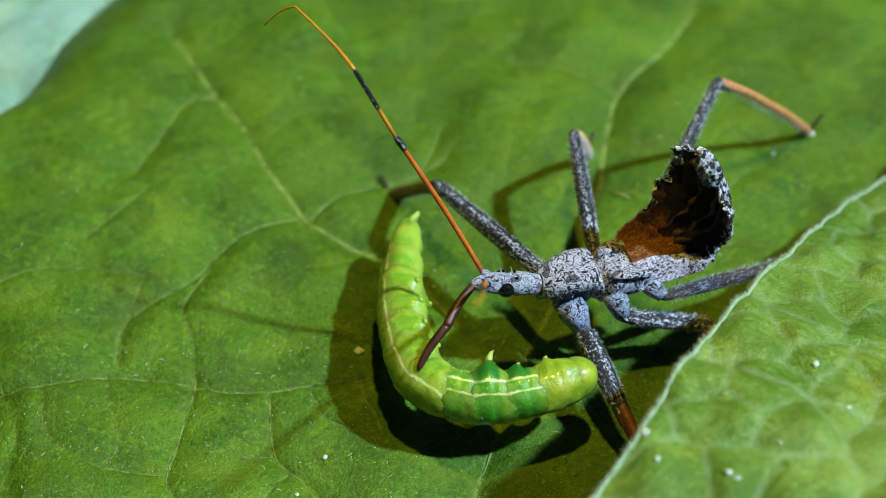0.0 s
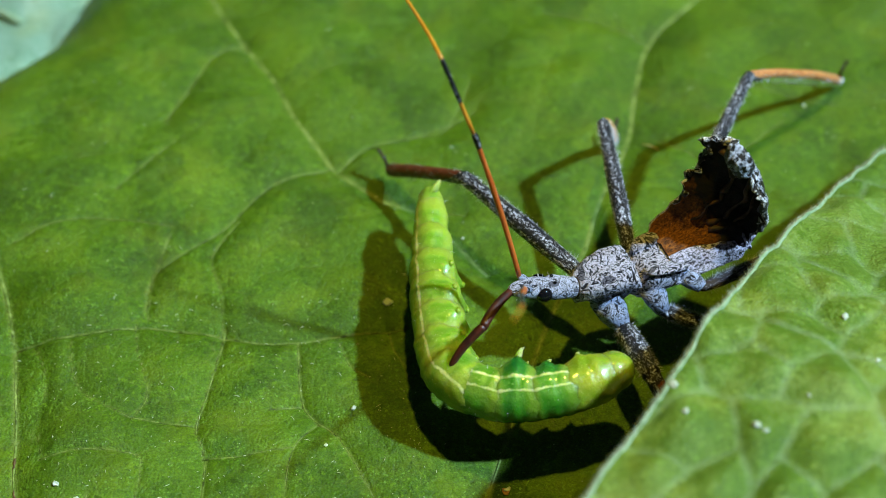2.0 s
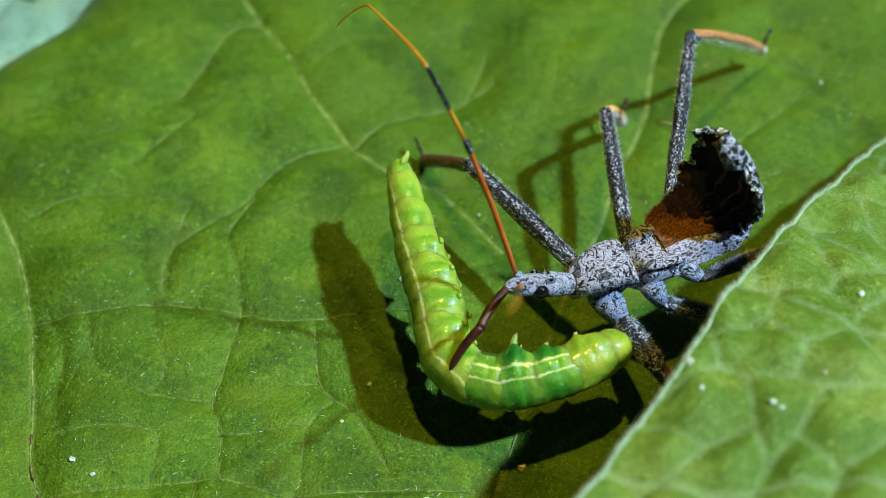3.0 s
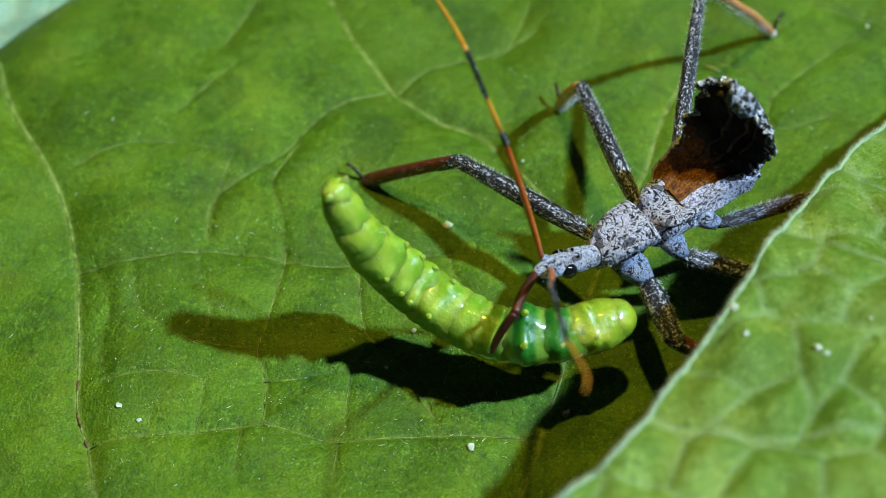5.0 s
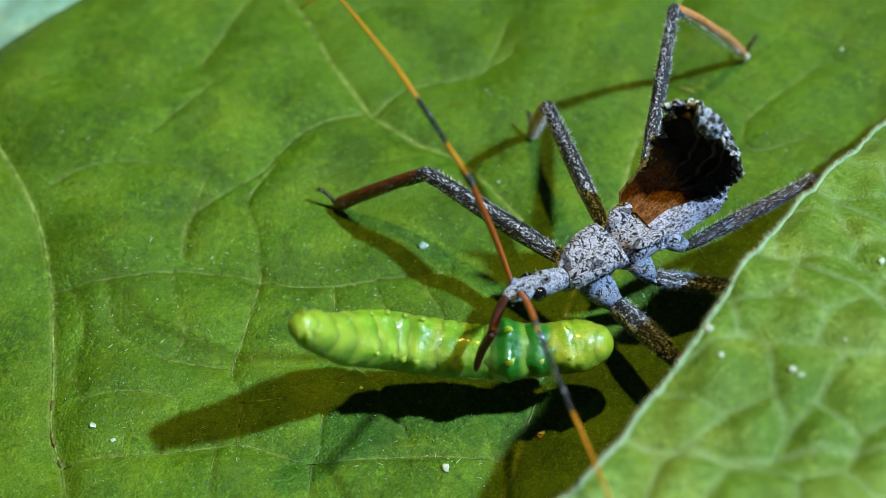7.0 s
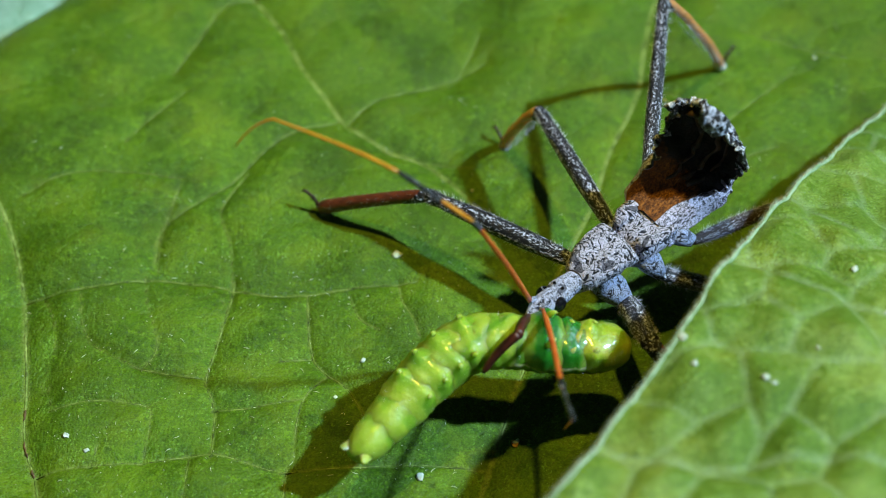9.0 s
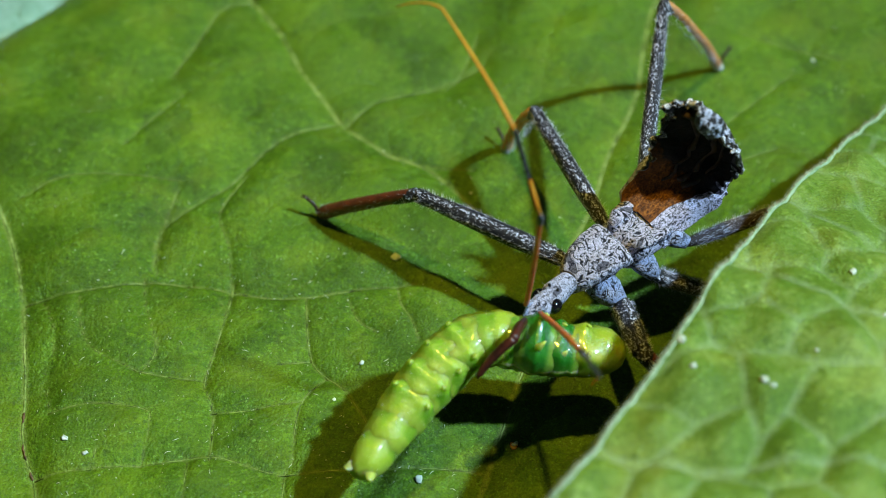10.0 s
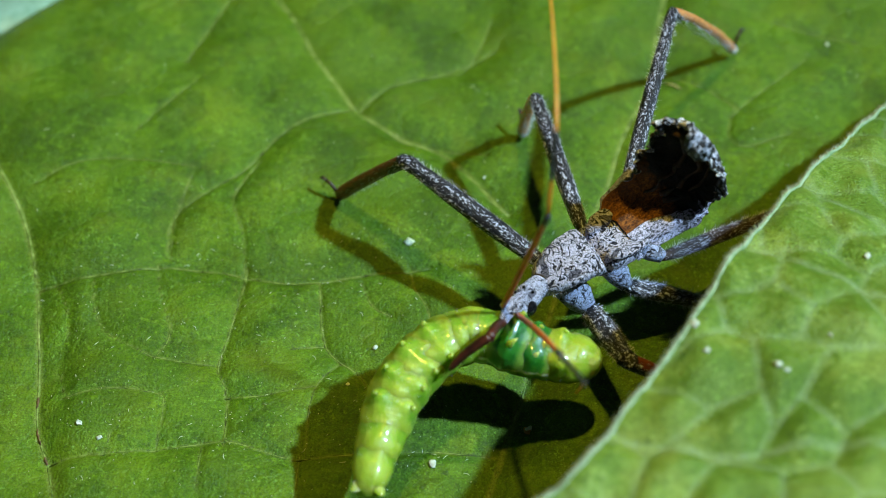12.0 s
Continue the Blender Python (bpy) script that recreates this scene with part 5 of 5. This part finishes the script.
ANTENNA_R = [
    [(0, 0.2, 2.94, 20.04), (0.8, 1.39, 2.23, 20.17), (1.5, 2.95, -0.51, 20.71), (2, 3.43, -2.6, 21.31), (2.5, 3.11, -3.73, 21.46), (3, 1.67, -5.51, 21.8), (3.5, 1.43, -5.98, 21.76), (3.7, 0.73, -6.15, 21.71), (5.5, 1.32, -10.92, 22.43), (6.1, 0.97, -10.14, 22.37), (6.5, -0.16, -11.21, 22.14), (8.3, 4.06, -13.13, 20.96), (9, 2.57, -13.69, 20.5), (9.5, 6.61, -13.28, 21.09), (10.5, 7.1, -14.12, 21.17), (11, 6.18, -14.65, 21.33), (12, 6.54, -14.89, 21.08)],
    [(0, -2.19, 3.82, 24.6), (0.8, -0.64, 3.32, 24.88), (1.5, 1.25, 0.49, 25.44), (2, 1.59, -1.48, 26.02), (2.5, 1.19, -2.91, 26.04), (3, -0.35, -4.62, 26.37), (3.2, -0.1, -5.75, 27.65), (3.5, -0.29, -4.96, 26.44), (3.7, -1.08, -4.99, 26.41), (5.5, -0.68, -9.04, 27.16), (6.1, -0.87, -8.06, 27.18), (6.5, -2.68, -9.13, 26.73), (8.3, 0.15, -12.05, 24.67), (9, -1.66, -12.99, 23.92), (9.5, 3.08, -11.61, 25.09), (10.5, 6.63, -11.78, 26.11), (11, 5.81, -13.18, 26.17), (12, 6.83, -13.61, 25.89)],
    [(0, -6.14, 12.1, 23.85), (0.8, -3.9, 11.2, 24.2), (1.5, -0.73, 6.5, 26.19), (2, -0.62, 4.4, 26.51), (2.5, -2.46, 5.43, 24.71), (3, -4.04, 3.68, 24.94), (3.2, -2.48, 2.78, 25.15), (3.5, -1.57, 0.46, 25.81), (3.7, -2.96, 0.56, 26.15), (5.5, -2.42, -3.56, 26.64), (6.1, -2.16, -2.7, 26.42), (6.5, -5.55, -3.05, 27.8), (8.3, -6.24, -7.27, 25.79), (9, -8.34, -8.8, 24.34), (9.5, -3.24, -6.23, 27.75), (10.5, 4.87, -4.57, 29.99), (11, 4.58, -5.87, 30.56), (12, 7.03, -6.41, 28.92)],
]
ANTENNA_L = [
    [(0, 5.77, -9.44, 18.2), (0.8, 5.68, -10.63, 17.81), (1.5, 6.17, -12.97, 18.29), (2, 6.31, -14.21, 18.21), (2.5, 6.13, -14.84, 18.22), (3, 5, -16.01, 18.63), (3.7, 4, -17.46, 17.92), (5.5, 4.28, -20.43, 19.08), (6.1, 3.79, -19.81, 18.7), (6.5, 3.96, -20.09, 18.74), (8.3, 8.08, -22.74, 14.42), (9, 8.17, -22.7, 14.7), (9.5, 9.88, -21.16, 16.19), (10.5, 9.05, -21.78, 16.91), (11, 7.45, -22.18, 17.48), (12, 7.24, -22.75, 16.87)],
    [(0, 5.64, -13.68, 22.59), (0.8, 5.56, -14.85, 22.22), (1.5, 5.98, -17.16, 22.72), (2, 6.08, -18.53, 22.51), (2.5, 5.93, -19.02, 22.65), (3, 4.86, -20.18, 23.08), (3.7, 3.94, -21.92, 22.07), (5.5, 5.37, -26.33, 20.15), (6.1, 5.55, -25.65, 18.9), (6.5, 6.02, -25.47, 16.74), (8.3, 8.3, -27.76, 17.88), (9, 8.45, -27.62, 18.29), (9.5, 10.13, -25.58, 20.39), (10.5, 9.87, -26.47, 20.72), (11, 8.91, -26.88, 21.09), (12, 8.31, -27.49, 20.56)],
    [(0, 5.11, -22.39, 32.22), (0.8, 5.03, -23.5, 31.91), (1.5, 5.4, -25.72, 32.49), (2, 5.49, -27.02, 32.34), (2.5, 5.36, -27.49, 32.5), (3, 4.39, -28.59, 32.98), (3.7, 3.6, -30.4, 31.92), (5.5, 6.57, -33.33, 25.68), (6.1, 6.77, -32.85, 24.16), (6.5, 7.01, -32.34, 22.47), (8.3, 8.93, -22.57, 10.55), (9, 9.09, -22.41, 10.98), (9.5, 10.9, -20.2, 13.21), (10.5, 10.62, -21.12, 13.52), (11, 9.59, -21.54, 13.88), (12, 8.95, -22.19, 13.31)],
]
# seven places along the caterpillar, from tail to head
LARVA_ROWS = [
    (0, 1.26, 9.76, 4, 0.81, 5.85, 4.2, 0.7, 0.3, 4.4, 2.01, -5.5, 4.6, 5.57, -7.74, 4.8, 9.75, -7.57, 5.2, 13.82, -6.11, 5.6),
    (0.8, 1.34, 7.9, 4, 0.68, 3.66, 4.2, 0.74, -1.79, 4.4, 2.13, -6.97, 4.6, 5.67, -9.18, 4.8, 9.64, -8.74, 5.2, 13.68, -7.29, 5.6),
    (1.5, 0.93, 6.19, 4.4, 0.45, 1.91, 4.4, 0.56, -3.55, 4.4, 2.02, -8.65, 4.6, 5.33, -10.98, 5, 9.62, -11.2, 5.6, 13.81, -9.53, 6),
    (2, 0.67, 6.91, 5.2, 0.78, 1.29, 4.8, 1.17, -4.5, 4.6, 2.13, -9.81, 4.8, 5.43, -12.11, 5.2, 9.87, -12.24, 6, 14.01, -10.73, 6.6),
    (2.5, -0.68, 7.52, 6.2, 0.05, 1.22, 5.6, 1.06, -4.92, 5.2, 2.22, -10.39, 5, 5.31, -12.68, 5.4, 9.91, -12.95, 6.4, 14, -11.61, 7.2),
    (3, -2.9, 5.13, 7.6, -1.6, -0.94, 6.6, -0.16, -5.94, 5.6, 1.03, -11.04, 5, 4.14, -13.01, 5, 8.4, -12.63, 5.8, 12.75, -10.62, 6.4),
    (3.7, -3.28, 3.95, 9.8, -2.84, -0.31, 8.4, -1.4, -4.44, 7, -0.19, -9.63, 5.8, 2.34, -13.03, 5.4, 6.98, -13.14, 6, 11.04, -10.85, 6.6),
    (5.5, -11.42, -14.59, 18, -9.57, -14.02, 13, -6.5, -11.99, 7.4, -2.66, -12.56, 5.6, 1.23, -13.72, 5.2, 5.48, -13.88, 5.4, 9.56, -12.97, 5.8),
    (6.1, -11.79, -16.12, 17.4, -10.18, -14.96, 12.5, -7.16, -12.41, 6.8, -3.31, -12.48, 5.3, 0.98, -12.98, 5, 5.26, -12.89, 5.2, 9.15, -12.46, 5.6),
    (6.5, -11.57, -16.92, 17, -9.79, -15.24, 12, -6.74, -12.54, 6.4, -2.88, -13.01, 5.1, 1.02, -13.5, 4.8, 5.3, -13.15, 5, 9.19, -12.72, 5.4),
    (8.3, -4.51, -20.49, 5, -1.9, -17.85, 5.5, 0.75, -15.14, 6.3, 3.07, -13.26, 7, 5.38, -12.68, 7.2, 9.26, -12.94, 6.6, 13.56, -12.63, 6.2),
    (9, -4.78, -20.54, 4.8, -2.37, -17.75, 5.4, 0.1, -15.03, 6.2, 2.41, -13.39, 6.9, 4.92, -13.05, 7.1, 8.8, -13.08, 6.5, 12.9, -12.77, 6.1),
    (9.5, -3.42, -20.85, 4.7, -1.37, -17.83, 5.3, 0.91, -14.88, 6.1, 3.04, -13, 6.8, 4.97, -12.41, 7, 8.47, -12.68, 6.4, 13.15, -12.61, 6),
    (10.5, -5.49, -22.55, 4.5, -3.67, -19.35, 5.1, -1.42, -16.2, 5.9, 1.27, -13.38, 6.6, 3.59, -12.81, 6.8, 7.46, -13.33, 6.2, 11.74, -13.27, 5.8),
    (11, -5.23, -22.84, 4.4, -3.97, -19.64, 5, -2.09, -16.5, 5.8, 0.2, -13.93, 6.5, 2.9, -13.37, 6.7, 6.38, -13.89, 6.1, 10.63, -14.08, 5.7),
    (12, -4.96, -24.21, 4.4, -4.1, -20.36, 5, -2.63, -16.75, 5.8, -0.15, -14.11, 6.4, 2.55, -13.29, 6.6, 5.63, -14.05, 6, 10.06, -14.71, 5.6),
]
# the place that its belly faces
BELLY_ROWS = [(0, 14, 6, 9), (2.5, 13, 2, 9), (3.7, 12, 0, 14), (5.5, 2, -40, 50), (6.5, 2, -40, 50), (8.3, 6, -20, 40), (12, 5, -20, 40)]
TIMES = [k / 10 for k in range(121)]


def glide(rows, t):
    """The values at t on a soft, never overshooting curve through rows of (t, values...)."""
    rows = np.array(rows, float)
    ts, v = rows[:, 0], rows[:, 1:]
    k = int(np.clip(np.searchsorted(ts, t, side="right") - 1, 0, len(ts) - 2))

    def slope(i):
        if i == 0 or i == len(ts) - 1:
            return np.zeros(v.shape[1])
        a, b = (v[i] - v[i - 1]) / (ts[i] - ts[i - 1]), (v[i + 1] - v[i]) / (ts[i + 1] - ts[i])
        return np.where(a * b > 0, 2 * a * b / np.where(np.abs(a + b) < 1e-9, 1e-9, a + b), 0)

    h = ts[k + 1] - ts[k]
    u = float(np.clip((t - ts[k]) / h, 0, 1))
    return (1 + 2 * u) * (1 - u) ** 2 * v[k] + u * (1 - u) ** 2 * h * slope(k) + u * u * (3 - 2 * u) * v[k + 1] + u * u * (u - 1) * h * slope(k + 1)


def aim(at, to, up):
    """A pose in millimetres at one place, its x axis towards another, its z axis near up."""
    x = (Vector(to) - Vector(at)).normalized()
    y = Vector(up).cross(x).normalized()
    m = Matrix((x, y, x.cross(y))).transposed().to_4x4()
    m.translation = Vector(at)
    return m


def metres(m):
    m = m.copy()
    m.translation *= MM
    return m


def motions():
    bodies, tracks = [], {}

    def note(ob, t, m, base):
        tracks.setdefault(ob, []).append((t, metres(base.inverted() @ m)))

    for t in TIMES:
        x, y, z, rx, ry, rz = glide(BODY_ROWS, t)
        body = pose(x, y, z, rx, ry, rz)
        bodies.append((t, metres(body)))
        up = body.to_3x3() @ Vector((0, 0, 1))
        neck = body @ Vector((2.15, 0.15, -0.45))
        head = aim(neck, glide(HEAD_ROWS, t), up)
        note(HEAD, t, head, body)
        beak_from = head @ Vector((4.95, 0, -0.25))
        goal = Vector(glide(BEAK_ROWS, t))
        span = goal - beak_from
        far = min(span.length, sum(BEAK_SIZES) - 0.05)
        out = Vector((0.0, -0.64, 0.77))
        out = (out - span * out.dot(span) / span.dot(span)).normalized()
        along_base = (far * far + BEAK_SIZES[0] ** 2 - BEAK_SIZES[1] ** 2) / (2 * far)
        elbow = beak_from + span.normalized() * along_base + out * math.sqrt(max(0.0, BEAK_SIZES[0] ** 2 - along_base ** 2))
        note(BEAK_BASE, t, aim(beak_from, elbow, (-0.5, 0.5, 0.8)), body)
        note(BEAK_TIP, t, aim(elbow, goal, (-0.5, 0.5, 0.8)), body)
        for joints, rows, side in ((ANT_R, ANTENNA_R, -1), (ANT_L, ANTENNA_L, 1)):
            at, way = head @ Vector((4.4, 0.6 * side, 0.52)), None
            for joint, size, k in zip(joints, (12.4, 6.1, 9.0), range(3)):
                if k < len(rows):
                    before = head @ Vector((4.4, 0.6 * side, 0.52)) if k == 0 else Vector(glide(rows[k - 1], t))
                    way = (Vector(glide(rows[k], t)) - before).normalized()
                note(joint, t, aim(at, at + way, (0.55, 0.25, 0.8)), body)
                at = at + way * size
        for key, (thigh, shin) in LEGS.items():
            hip = body @ Vector(HIPS[key])
            thigh_pose = aim(hip, glide(KNEES[key], t), (0, 0, 1))
            knee = thigh_pose @ Vector((SIZES[key][0], 0, 0))
            note(thigh, t, thigh_pose, body)
            note(shin, t, aim(knee, glide(FEET[key], t), (0, 0, 1)), body)
        line = glide(LARVA_ROWS, t).reshape(7, 3)
        belly = Vector(glide(BELLY_ROWS, t))
        soft = smooth_line(line, 8)
        run = np.r_[0, np.cumsum(np.linalg.norm(np.diff(soft, axis=0), axis=1))]
        root = pose(*line[3])
        tracks.setdefault(LARVA_ROOT, []).append((t, metres(root)))

        def along(s):
            return Vector([float(np.interp(s * run[-1], run, soft[:, a])) for a in range(3)])

        for k, seg in enumerate(LARVA_PARTS):
            s = 0.03 + 0.95 * k / (SEGMENTS - 1)
            p, ahead = along(s), along(min(1, s + 0.03)) - along(max(0, s - 0.03))
            note(seg, t, aim(p, p + ahead, p - belly), root)
    walk(BUG, bodies)
    for ob, rows in tracks.items():
        walk(ob, rows)


motions()
